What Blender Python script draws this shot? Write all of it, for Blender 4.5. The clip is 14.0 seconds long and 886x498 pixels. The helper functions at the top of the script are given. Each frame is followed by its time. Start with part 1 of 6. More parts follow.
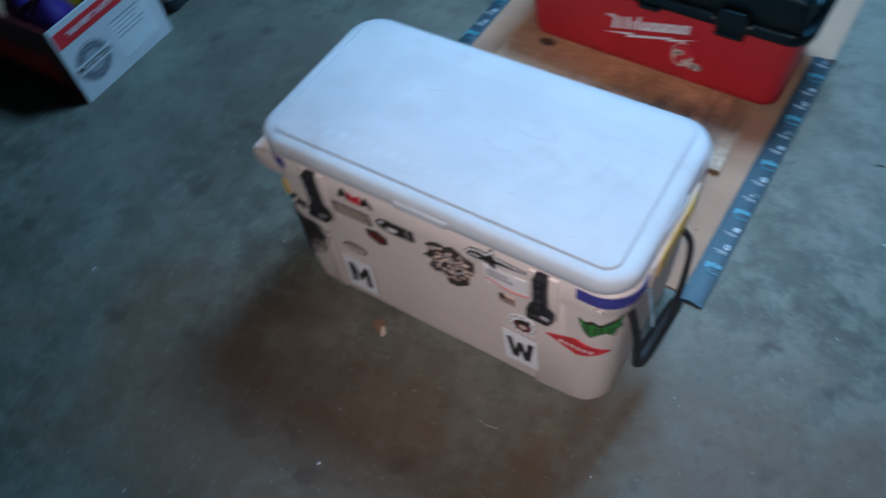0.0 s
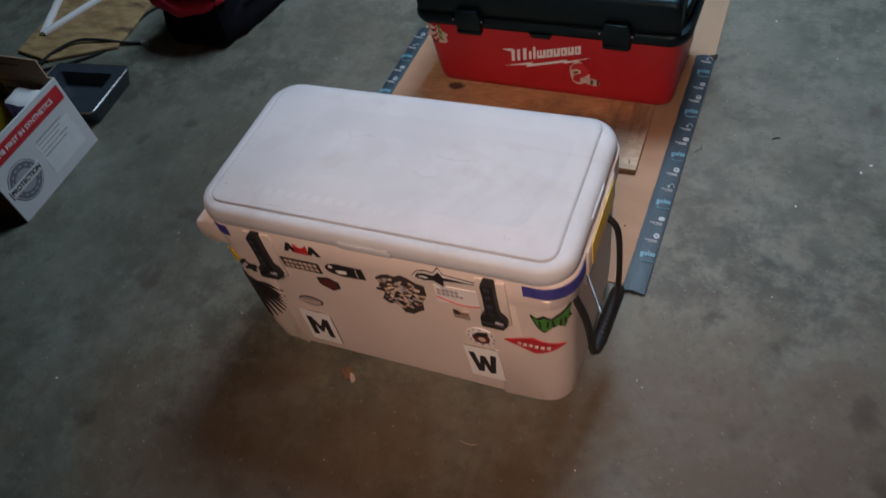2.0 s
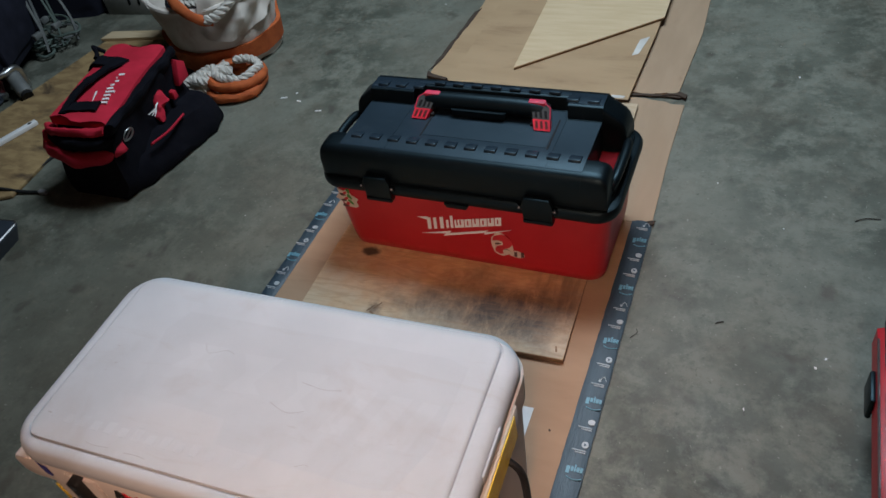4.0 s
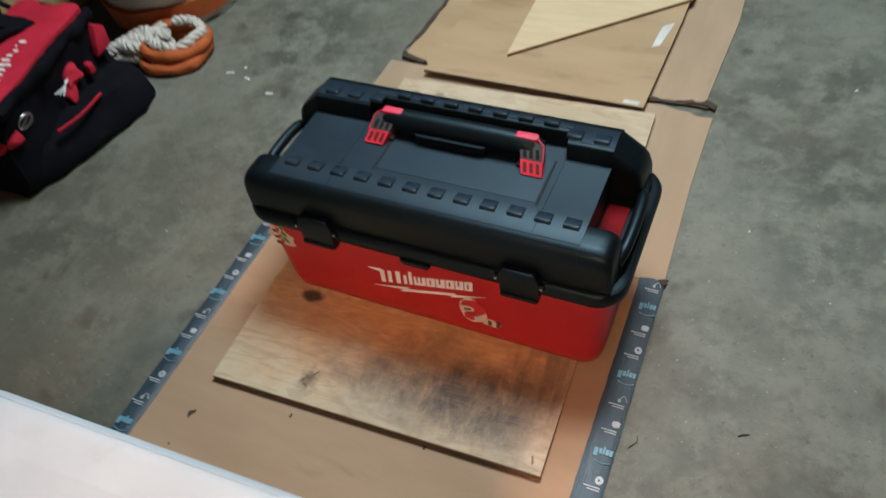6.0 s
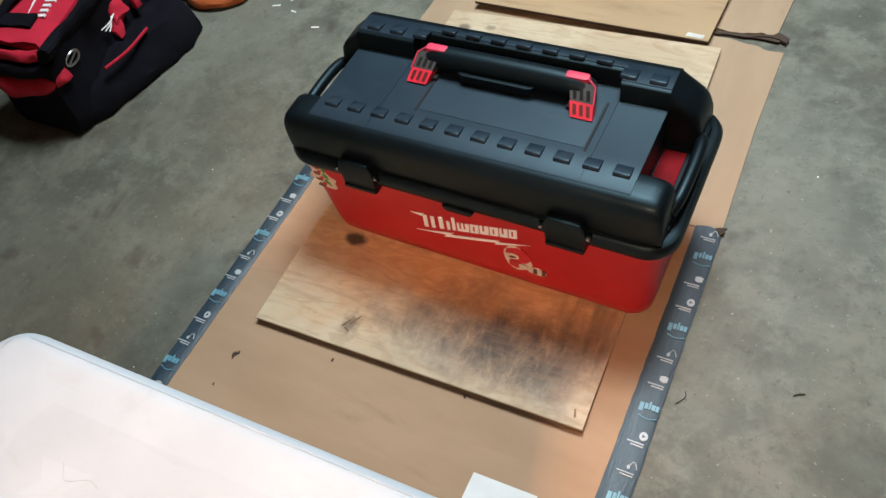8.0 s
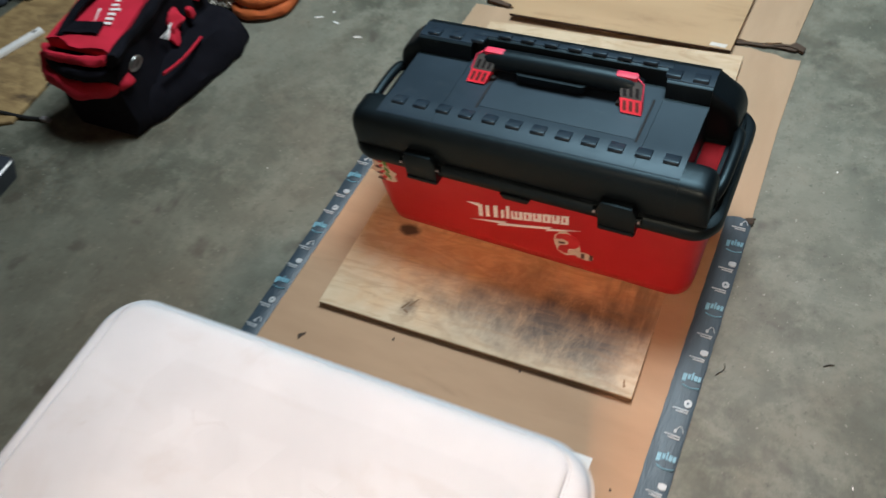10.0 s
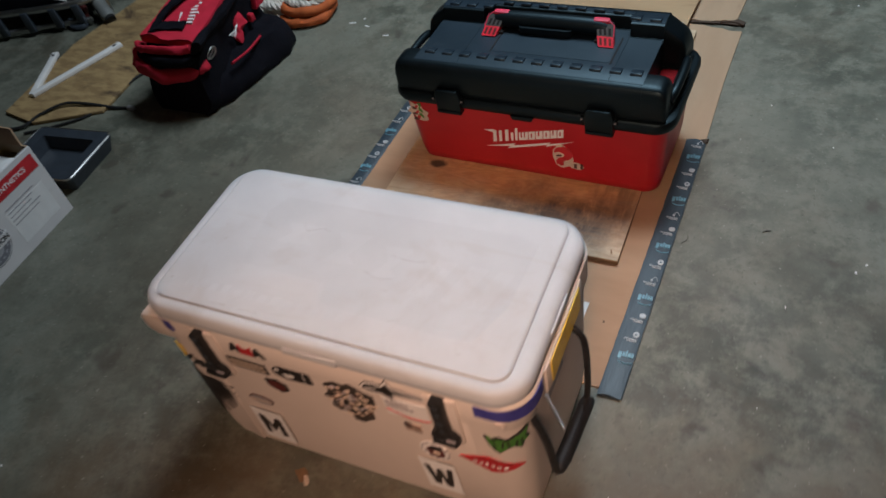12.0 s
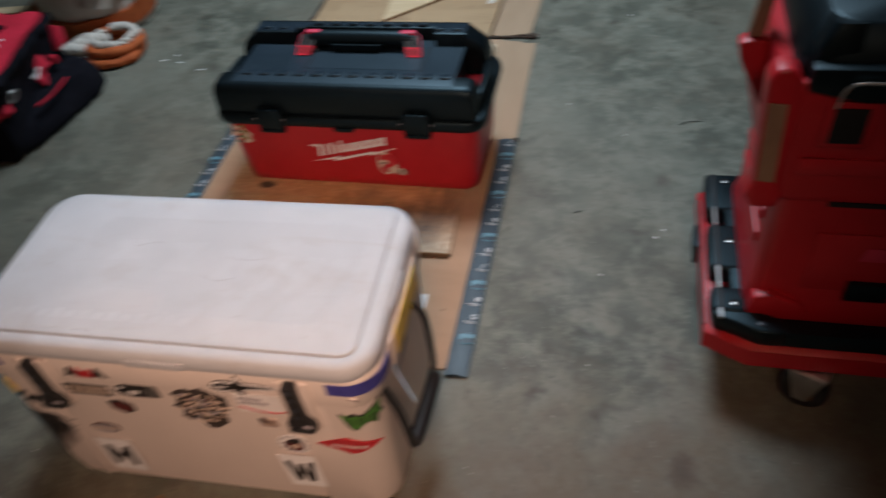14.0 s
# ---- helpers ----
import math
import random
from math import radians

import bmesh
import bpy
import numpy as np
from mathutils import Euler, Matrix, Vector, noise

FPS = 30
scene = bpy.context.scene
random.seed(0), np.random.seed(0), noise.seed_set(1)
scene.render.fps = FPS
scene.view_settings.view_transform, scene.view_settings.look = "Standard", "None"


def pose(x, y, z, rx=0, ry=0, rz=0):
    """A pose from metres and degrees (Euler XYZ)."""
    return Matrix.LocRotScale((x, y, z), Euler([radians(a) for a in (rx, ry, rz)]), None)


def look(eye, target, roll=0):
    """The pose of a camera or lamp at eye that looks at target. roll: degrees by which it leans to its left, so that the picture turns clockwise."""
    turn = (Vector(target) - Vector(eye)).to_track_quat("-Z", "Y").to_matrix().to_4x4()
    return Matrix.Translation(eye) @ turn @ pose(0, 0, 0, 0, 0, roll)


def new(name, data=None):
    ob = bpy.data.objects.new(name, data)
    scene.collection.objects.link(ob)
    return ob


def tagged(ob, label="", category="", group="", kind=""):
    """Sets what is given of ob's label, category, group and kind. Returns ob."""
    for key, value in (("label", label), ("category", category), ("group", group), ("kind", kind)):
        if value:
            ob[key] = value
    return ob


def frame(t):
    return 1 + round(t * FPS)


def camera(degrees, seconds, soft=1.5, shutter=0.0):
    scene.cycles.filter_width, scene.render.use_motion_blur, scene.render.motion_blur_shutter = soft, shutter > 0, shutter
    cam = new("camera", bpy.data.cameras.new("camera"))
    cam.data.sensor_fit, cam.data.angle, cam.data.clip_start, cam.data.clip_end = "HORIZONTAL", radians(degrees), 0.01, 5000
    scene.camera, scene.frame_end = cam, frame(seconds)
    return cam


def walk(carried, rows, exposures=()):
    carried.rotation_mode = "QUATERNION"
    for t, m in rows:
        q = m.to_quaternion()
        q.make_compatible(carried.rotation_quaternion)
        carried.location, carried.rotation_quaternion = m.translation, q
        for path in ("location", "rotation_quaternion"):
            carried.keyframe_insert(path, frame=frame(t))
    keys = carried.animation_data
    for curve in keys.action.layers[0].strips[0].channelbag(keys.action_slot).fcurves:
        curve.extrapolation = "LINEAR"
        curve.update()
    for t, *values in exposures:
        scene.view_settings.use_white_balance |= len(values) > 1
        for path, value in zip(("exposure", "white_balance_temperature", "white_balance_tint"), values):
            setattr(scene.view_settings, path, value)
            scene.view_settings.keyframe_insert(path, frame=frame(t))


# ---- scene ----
cam = camera(59.8, 14.0, soft=1.5, shutter=0.9)
PATH = [
    (0, (0.121, -0.814, 1.288), (-0.658, 0.054, -0.336), -10.5),
    (0.5, (0.169, -0.851, 1.286), (-0.558, 0.129, -0.298), -12.8),
    (1, (0.162, -0.957, 1.305), (-0.549, 0.083, -0.248), -13.3),
    (1.5, (0.173, -0.945, 1.307), (-0.529, 0.119, -0.234), -14.0),
    (2, (0.18, -0.898, 1.296), (-0.549, 0.167, -0.232), -15.6),
    (2.5, (0.172, -0.83, 1.303), (-0.59, 0.256, -0.194), -16.3),
    (3, (0.186, -0.686, 1.297), (-0.565, 0.549, -0.086), -13.9),
    (3.2, (0.206, -0.653, 1.29), (-0.512, 0.619, -0.076), -13.0),
    (5.3, (0.128, -0.367, 1.178), (-0.593, 0.876, -0.213), -11.0),
    (5.5, (0.101, -0.302, 1.176), (-0.566, 0.93, -0.251), -9.6),
    (6, (0.09, -0.164, 1.143), (-0.578, 0.977, -0.357), -10.0),
    (6.5, (0.089, -0.092, 1.111), (-0.575, 0.935, -0.472), -11.4),
    (7, (0.089, -0.096, 1.113), (-0.669, 0.86, -0.472), -15.5),
    (7.2, (0.092, -0.102, 1.116), (-0.676, 0.841, -0.472), -16.0),
    (9.5, (0.079, -0.148, 1.143), (-0.665, 0.818, -0.443), -15.1),
    (10, (0.045, -0.261, 1.191), (-0.706, 0.737, -0.372), -14.3),
    (10.5, (0.074, -0.407, 1.228), (-0.679, 0.661, -0.287), -11.3),
    (11, (0.222, -0.544, 1.252), (-0.554, 0.517, -0.256), -12.5),
    (11.5, (0.27, -0.635, 1.281), (-0.515, 0.428, -0.22), -14.1),
    (12, (0.218, -0.748, 1.279), (-0.571, 0.388, -0.165), -14.4),
    (12.5, (0.217, -0.884, 1.283), (-0.466, 0.338, -0.145), -10.2),
    (13, (0.243, -0.889, 1.276), (-0.383, 0.379, -0.137), -10.5),
    (13.5, (0.244, -0.885, 1.267), (-0.364, 0.408, -0.132), -11.7),
    (14, (0.26, -0.85, 1.256), (-0.16, 0.496, -0.163), -8.6),
]
EXPOSURES = [(0.0, 0.16, 4000, -6), (0.4, -0.04, 4350, 0), (0.9, -0.06, 5050, 8), (1.5, -0.10, 5450, 10), (2.5, -0.20, 5600, 10), (3.0, -0.14, 5650, 10), (5.3, 0.10, 6300, 10), (6.0, 0.44, 6450, 9), (6.5, 0.80, 6550, 10), (9.5, 0.76, 6550, 10), (10.5, 0.45, 6450, 10), (11.5, 0.02, 6250, 11), (14.0, 0.06, 6050, 12)]
walk(cam, [(t, look(eye, target, roll)) for t, eye, target, roll in PATH], EXPOSURES)

# ---------------------------------------------------------------- world and lamps
world = bpy.data.worlds.new("world")
scene.world = world
world.use_nodes = True
world.node_tree.nodes["Background"].inputs[0].default_value = (0.55, 0.6, 0.65, 1)
world.node_tree.nodes["Background"].inputs[1].default_value = 0.008


def area_lamp(name, eye, target, w, h, watts, colour, spread=180):
    data = bpy.data.lights.new(name, "AREA")
    data.shape, data.size, data.size_y, data.energy, data.color = "RECTANGLE", w, h, watts, colour
    ob = new(name, data)
    data.spread = radians(spread)
    ob.matrix_world = look(eye, target)
    return ob


# the shop light under the ceiling, behind the tool box
area_lamp("ceiling_shop_light", (-0.25, 1.45, 2.5), (-0.25, 1.30, 0), 0.9, 0.8, 60, (0.82, 0.94, 1.0), 180)
# unseen fixed fill behind the viewer, standing in for a lamp the viewer carries
area_lamp("warm_fill_light", (0.30, -1.65, 2.15), (-0.22, -0.08, 0.18), 0.6, 0.4, 2.7, (1.0, 0.61, 0.41), 41)


# ---------------------------------------------------------------- materials
def links_of(name):
    m = bpy.data.materials.new(name)
    m.use_nodes = True
    nt = m.node_tree
    return m, nt, nt.nodes["Principled BSDF"]


def put(nt, kind, **values):
    node = nt.nodes.new(kind)
    for key, value in values.items():
        node.inputs[key.replace("_", " ")].default_value = value
    return node


def noise_node(nt, coord, scale, detail=4.0, rough=0.55, distort=0.0):
    node = put(nt, "ShaderNodeTexNoise", Scale=scale, Detail=detail, Roughness=rough, Distortion=distort)
    nt.links.new(coord, node.inputs["Vector"])
    return node.outputs["Fac"]


def ramp_node(nt, value, lo, hi):
    node = put(nt, "ShaderNodeMapRange")
    node.inputs["From Min"].default_value, node.inputs["From Max"].default_value = lo, hi
    node.interpolation_type = "SMOOTHSTEP"
    nt.links.new(value, node.inputs["Value"])
    return node.outputs["Result"]


def blend(nt, fac, a, b):
    node = nt.nodes.new("ShaderNodeMix")
    node.data_type = "RGBA"
    if isinstance(fac, float):
        node.inputs[0].default_value = fac
    else:
        nt.links.new(fac, node.inputs[0])
    for slot, col in ((6, a), (7, b)):
        if isinstance(col, tuple):
            node.inputs[slot].default_value = (*col, 1)
        else:
            nt.links.new(col, node.inputs[slot])
    return node.outputs[2]


def sums(nt, op, a, b):
    node = nt.nodes.new("ShaderNodeMath")
    node.operation = op
    for slot, v in ((0, a), (1, b)):
        if isinstance(v, (int, float)):
            node.inputs[slot].default_value = v
        else:
            nt.links.new(v, node.inputs[slot])
    return node.outputs[0]


def bumped(nt, bsdf, height, strength, distance):
    node = put(nt, "ShaderNodeBump", Strength=strength, Distance=distance)
    nt.links.new(height, node.inputs["Height"])
    nt.links.new(node.outputs[0], bsdf.inputs["Normal"])


def coords(nt, stretch=(1, 1, 1), where="Object"):
    tc = nt.nodes.new("ShaderNodeTexCoord")
    mp = nt.nodes.new("ShaderNodeMapping")
    mp.inputs["Scale"].default_value = stretch
    nt.links.new(tc.outputs[where], mp.inputs["Vector"])
    return mp.outputs[0]


def surface(name, a, b, scale=8.0, dirt=None, dirt_scale=3.0, dirt_lo=0.55, dirt_hi=0.75, rough=0.5, rough2=None, metal=0.0,
            bump=0.0, bump_scale=200.0, bump_size=0.001, stretch=(1, 1, 1), spec=0.5, sheen=(1, 1, 1)):
    """Two tones mixed by a noise, dirt of a third, grain in the relief and the gloss."""
    m, nt, bsdf = links_of(name)
    co = coords(nt, stretch)
    col = blend(nt, ramp_node(nt, noise_node(nt, co, scale, 6), 0.3, 0.7), a, b)
    if dirt:
        col = blend(nt, ramp_node(nt, noise_node(nt, co, dirt_scale, 8, 0.65, 0.4), dirt_lo, dirt_hi), col, dirt)
    nt.links.new(col, bsdf.inputs["Base Color"])
    bsdf.inputs["Metallic"].default_value = metal
    bsdf.inputs["Specular IOR Level"].default_value = spec
    bsdf.inputs["Specular Tint"].default_value = (*sheen, 1)
    grain = noise_node(nt, co, bump_scale, 3)
    r = put(nt, "ShaderNodeMapRange")
    r.inputs["To Min"].default_value, r.inputs["To Max"].default_value = rough, rough2 or rough + 0.12
    nt.links.new(noise_node(nt, co, scale * 3, 5), r.inputs["Value"])
    nt.links.new(r.outputs[0], bsdf.inputs["Roughness"])
    if bump:
        bumped(nt, bsdf, grain, bump, bump_size)
    return m


def concrete():
    m, nt, bsdf = links_of("old_concrete")
    co = coords(nt)
    col = blend(nt, ramp_node(nt, noise_node(nt, co, 1.7, 8, 0.62), 0.38, 0.62), (0.070, 0.075, 0.056), (0.160, 0.165, 0.130))
    col = blend(nt, ramp_node(nt, noise_node(nt, co, 9.0, 9, 0.72, 0.15), 0.42, 0.62), col, (0.188, 0.192, 0.152))
    brown = sums(nt, "MULTIPLY", ramp_node(nt, noise_node(nt, co, 2.3, 8, 0.7, 0.2), 0.44, 0.70), 0.60)
    col = blend(nt, brown, col, (0.098, 0.08, 0.055))
    cloud = sums(nt, "MULTIPLY", ramp_node(nt, noise_node(nt, co, 19.0, 6, 0.7), 0.52, 0.72), 0.45)
    col = blend(nt, cloud, col, (0.080, 0.084, 0.060))
    # brown dirt at the right; the other patches paint shade into the floor
    for x, y, rx, ry, deep in ((-0.55, -0.62, 0.78, 0.36, 0.8), (0.42, -0.34, 0.60, 0.42, 0.78), (-1.35, 0.25, 0.55, 0.5, 0.4), (-1.02, 0.02, 0.50, 0.46, 0.5)):
        dirt_and_shade = sums(nt, "MULTIPLY", spot(nt, co, x, y, rx, ry, 0.5, 5.0, (1.2, 0.2)), deep)
        col = blend(nt, dirt_and_shade, col, (0.118, 0.078, 0.042) if y < 0 else (0.075, 0.072, 0.052))
    scuffs = sums(nt, "MULTIPLY", ramp_node(nt, noise_node(nt, co, 42.0, 8, 0.78, 0.4), 0.55, 0.74), 0.3)
    col = blend(nt, scuffs, col, (0.188, 0.195, 0.158))
    patches = sums(nt, "MULTIPLY", ramp_node(nt, noise_node(nt, co, 13.0, 9, 0.75, 0.3), 0.50, 0.68), 0.38)
    col = blend(nt, patches, col, (0.185, 0.165, 0.125))
    stain = noise_node(nt, co, 10.5, 3, 0.5, 0.2)
    spots = sums(nt, "MULTIPLY", ramp_node(nt, stain, 0.61, 0.74), 0.55)
    col = blend(nt, spots, col, (0.042, 0.032, 0.023))
    fleck = ramp_node(nt, noise_node(nt, co, 110.0, 2, 0.5), 0.68, 0.74)
    col = blend(nt, sums(nt, "MULTIPLY", fleck, 0.5), col, (0.33, 0.33, 0.28))
    pores = ramp_node(nt, noise_node(nt, co, 75.0, 5, 0.65), 0.58, 0.72)
    col = blend(nt, sums(nt, "MULTIPLY", pores, 0.55), col, (0.055, 0.05, 0.038))
    blotch = ramp_node(nt, noise_node(nt, co, 22.0, 8, 0.8, 0.3), 0.53, 0.68)
    col = blend(nt, sums(nt, "MULTIPLY", blotch, 0.45), col, (0.070, 0.060, 0.042))
    for x, y, rx, ry, deep in ((0.412, -0.15, 0.026, 0.036, 0.62), (0.445, -0.276, 0.026, 0.028, 0.66), (0.375, 0.62, 0.022, 0.036, 0.5), (0.39, 0.07, 0.026, 0.03, 0.4),
                               (-0.62, -0.62, 0.04, 0.035, 0.5), (-0.35, -0.72, 0.05, 0.04, 0.45), (0.30, -0.42, 0.06, 0.03, 0.4)):
        col = blend(nt, sums(nt, "MULTIPLY", spot(nt, co, x, y, rx, ry, 0.55, 26.0, (1.25, 0.2)), deep), col, (0.048, 0.027, 0.015))
    nt.links.new(col, bsdf.inputs["Base Color"])
    r = put(nt, "ShaderNodeMapRange")
    r.inputs["To Min"].default_value, r.inputs["To Max"].default_value = 0.45, 0.8
    nt.links.new(noise_node(nt, co, 6.0, 7, 0.65), r.inputs["Value"])
    nt.links.new(r.outputs[0], bsdf.inputs["Roughness"])
    bumped(nt, bsdf, noise_node(nt, co, 120.0, 6, 0.7), 0.3, 0.002)
    return m


def spot(nt, co, x, y, rx, ry, wobble=0.35, scale=18.0, rim=(1.15, 0.45)):
    """1 inside an uneven patch round (x, y), falling to 0 at its rim."""
    mp = nt.nodes.new("ShaderNodeMapping")
    mp.vector_type = "POINT"
    mp.inputs["Location"].default_value = (-x / rx, -y / ry, 0)
    mp.inputs["Scale"].default_value = (1 / rx, 1 / ry, 0)
    nt.links.new(co, mp.inputs["Vector"])
    length = nt.nodes.new("ShaderNodeVectorMath")
    length.operation = "LENGTH"
    nt.links.new(mp.outputs[0], length.inputs[0])
    wob = sums(nt, "MULTIPLY", sums(nt, "SUBTRACT", noise_node(nt, co, scale, 6, 0.65), 0.5), wobble * 4)
    return sums(nt, "SUBTRACT", 1.0, ramp_node(nt, sums(nt, "ADD", length.outputs["Value"], wob), rim[1], rim[0]))


def plywood_sheet():
    """Weathered plywood: pale at the ends, orange in the middle with the red box's bounce painted in, sooty stains and
    two knots. Origin at the sheet's front left corner.
    """
    m, nt, bsdf = links_of("stained_plywood")
    co = coords(nt)
    long_grain = coords(nt, (1.6, 14, 14))
    cross_grain = coords(nt, (13, 2.6, 10))
    soft = coords(nt, (2.4, 5.0, 5.0))
    col = blend(nt, ramp_node(nt, noise_node(nt, soft, 3.0, 6, 0.6, 1.2), 0.3, 0.7), (0.58, 0.465, 0.32), (0.49, 0.365, 0.235))
    # orange tone, partly light thrown by the red box put into the colour
    orange_bounce = spot(nt, co, 0.34, 0.37, 0.52, 0.37, 0.35, 5.0, (1.18, 0.45))
    tone = blend(nt, ramp_node(nt, noise_node(nt, soft, 4.0, 8, 0.65, 2.2), 0.34, 0.66), (0.62, 0.345, 0.160), (0.47, 0.225, 0.090))
    col = blend(nt, sums(nt, "MULTIPLY", orange_bounce, 0.95), col, tone)
    soot = sums(nt, "MULTIPLY", spot(nt, co, 0.445, 0.092, 0.24, 0.092, 0.5, 9.0, (1.25, 0.2)), ramp_node(nt, noise_node(nt, coords(nt, (9, 3.8, 6)), 1.7, 10, 0.82, 0.5), 0.20, 0.58))
    col = blend(nt, sums(nt, "MULTIPLY", soot, 0.93), col, (0.055, 0.038, 0.028))
    soot2 = sums(nt, "MULTIPLY", spot(nt, co, 0.56, 0.21, 0.08, 0.16, 0.3, 12.0), ramp_node(nt, noise_node(nt, cross_grain, 2.0, 6), 0.4, 0.62))
    col = blend(nt, sums(nt, "MULTIPLY", soot2, 0.7), col, (0.08, 0.05, 0.035))
    col = blend(nt, sums(nt, "MULTIPLY", spot(nt, co, 0.172, 0.046, 0.022, 0.030, 0.6, 40.0, (1.2, 0.1)), 0.75), col, (0.09, 0.055, 0.035))
    smudge = sums(nt, "MULTIPLY", spot(nt, co, 0.37, 0.185, 0.045, 0.035, 0.6, 22.0, (1.3, 0.1)), 0.55)
    col = blend(nt, smudge, col, (0.11, 0.062, 0.036))
    bands = ramp_node(nt, noise_node(nt, coords(nt, (1.5, 7.0, 5)), 4.0, 3, 0.45, 3.2), 0.50, 0.60)
    fine = ramp_node(nt, noise_node(nt, coords(nt, (3, 60, 10)), 2.0, 4, 0.6, 0.6), 0.5, 0.7)
    col = blend(nt, sums(nt, "MULTIPLY", bands, 0.26), col, (0.30, 0.165, 0.075))
    col = blend(nt, sums(nt, "MULTIPLY", fine, 0.20), col, (0.26, 0.15, 0.075))
    knot = spot(nt, co, 0.095, 0.212, 0.026, 0.018, 0.2, 60.0)
    col = blend(nt, sums(nt, "MULTIPLY", knot, 0.92), col, (0.02, 0.013, 0.01))
    col = blend(nt, sums(nt, "MULTIPLY", spot(nt, co, 0.05, 0.825, 0.016, 0.012, 0.2, 60.0), 0.7), col, (0.1, 0.06, 0.04))
    col = blend(nt, sums(nt, "MULTIPLY", spot(nt, co, 0.11, 0.835, 0.014, 0.010, 0.3, 60.0), 0.6), col, (0.16, 0.1, 0.06))
    nt.links.new(col, bsdf.inputs["Base Color"])
    bsdf.inputs["Roughness"].default_value = 0.6
    bumped(nt, bsdf, noise_node(nt, long_grain, 24.0, 5), 0.12, 0.001)
    return m


def white_plastic(name, a, b, mark):
    """Roto-moulded plastic with scuffs: thin scratches and grey rubs."""
    m, nt, bsdf = links_of(name)
    co = coords(nt)
    col = blend(nt, ramp_node(nt, noise_node(nt, co, 5.0, 5), 0.3, 0.7), a, b)
    thin = coords(nt, (6, 40, 20))
    scratch = ramp_node(nt, noise_node(nt, thin, 1.7, 5, 0.6, 1.6), 0.685, 0.72)
    rub = ramp_node(nt, noise_node(nt, co, 6.0, 6, 0.6, 0.6), 0.50, 0.7)
    col = blend(nt, sums(nt, "MULTIPLY", sums(nt, "MULTIPLY", scratch, rub), mark), col, (0.34, 0.32, 0.31))
    col = blend(nt, sums(nt, "MULTIPLY", rub, 0.24 * mark), col, (0.43, 0.41, 0.40))
    smear = ramp_node(nt, noise_node(nt, coords(nt, (3, 12, 6)), 2.6, 7, 0.7, 0.8), 0.54, 0.72)
    col = blend(nt, sums(nt, "MULTIPLY", smear, 0.10 * mark), col, (0.40, 0.36, 0.33))
    nt.links.new(col, bsdf.inputs["Base Color"])
    bsdf.inputs["Roughness"].default_value = 0.58
    bsdf.inputs["Specular IOR Level"].default_value = 0.35
    bumped(nt, bsdf, noise_node(nt, co, 180.0, 3), 0.12, 0.001)
    return m


def plain(name, colour, rough=0.5, metal=0.0, vary=0.12):
    hi = tuple(min(1.0, c * (1 + vary)) for c in colour)
    lo = tuple(c * (1 - vary) for c in colour)
    return surface(name, lo, hi, 30.0, rough=rough, metal=metal, bump=0.05, bump_scale=400.0)


CONCRETE = concrete()
PLYWOOD = plywood_sheet()
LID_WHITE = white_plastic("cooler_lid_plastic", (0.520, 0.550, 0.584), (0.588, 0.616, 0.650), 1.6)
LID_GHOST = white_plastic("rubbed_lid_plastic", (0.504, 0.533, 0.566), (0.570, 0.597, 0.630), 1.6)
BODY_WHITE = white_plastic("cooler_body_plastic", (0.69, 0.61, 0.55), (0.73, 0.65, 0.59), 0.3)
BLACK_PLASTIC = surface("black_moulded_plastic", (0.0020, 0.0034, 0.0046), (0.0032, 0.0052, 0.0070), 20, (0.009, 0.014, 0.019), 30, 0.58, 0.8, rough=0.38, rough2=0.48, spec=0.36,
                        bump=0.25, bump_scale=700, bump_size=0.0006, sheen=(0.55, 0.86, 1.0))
# lighter bluish copy of the black plastic; top faces' sheen put into its colour
TOP_LIT_PLASTIC = surface("top_lit_black_plastic", (0.0072, 0.0132, 0.0220), (0.0108, 0.0185, 0.0300), 14, (0.026, 0.034, 0.042), 22, 0.56, 0.80, rough=0.42, rough2=0.54, spec=0.5,
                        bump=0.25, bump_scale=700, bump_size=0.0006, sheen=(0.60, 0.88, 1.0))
BLACK_RUBBER = surface("black_rubber", (0.012, 0.012, 0.013), (0.02, 0.02, 0.022), 30, rough=0.45, bump=0.2, bump_scale=500)
HANDLE_GREY = surface("dark_grey_moulded_plastic", (0.050, 0.054, 0.054), (0.066, 0.070, 0.068), 30, rough=0.5, bump=0.15, bump_scale=600, bump_size=0.0006)
RED_PLASTIC = surface("red_moulded_plastic", (0.42, 0.006, 0.013), (0.47, 0.009, 0.017), 12, (0.33, 0.012, 0.016), 25, 0.66, 0.85, rough=0.38,
                      bump=0.15, bump_scale=600, bump_size=0.0006)
DULL_RED = surface("dull_red_plastic", (0.150, 0.003, 0.006), (0.185, 0.004, 0.008), 30, rough=0.75, spec=0.15, bump=0.05, bump_scale=400)
BRIGHT_RED = plain("bright_red_plastic", (0.72, 0.03, 0.06), 0.4)
PINK_RED = plain("light_red_rubber", (0.60, 0.035, 0.085), 0.5)
WHITE_INK = plain("white_ink", (0.82, 0.80, 0.78), 0.45, vary=0.04)
BLACK_INK = plain("black_ink", (0.018, 0.016, 0.016), 0.45)
REFLECTIVE = plain("white_reflective_film", (0.93, 0.93, 0.93), 0.25, vary=0.02)
RED_INK = plain("red_ink", (0.50, 0.022, 0.03), 0.4)
DARK_RED_INK = plain("dark_red_ink", (0.11, 0.02, 0.02), 0.4)
BROWN_INK = plain("brown_ink", (0.10, 0.05, 0.04), 0.5)
TAUPE_INK = plain("dark_taupe_ink", (0.045, 0.036, 0.032), 0.5)
GREY_INK = plain("grey_ink", (0.36, 0.34, 0.36), 0.5)
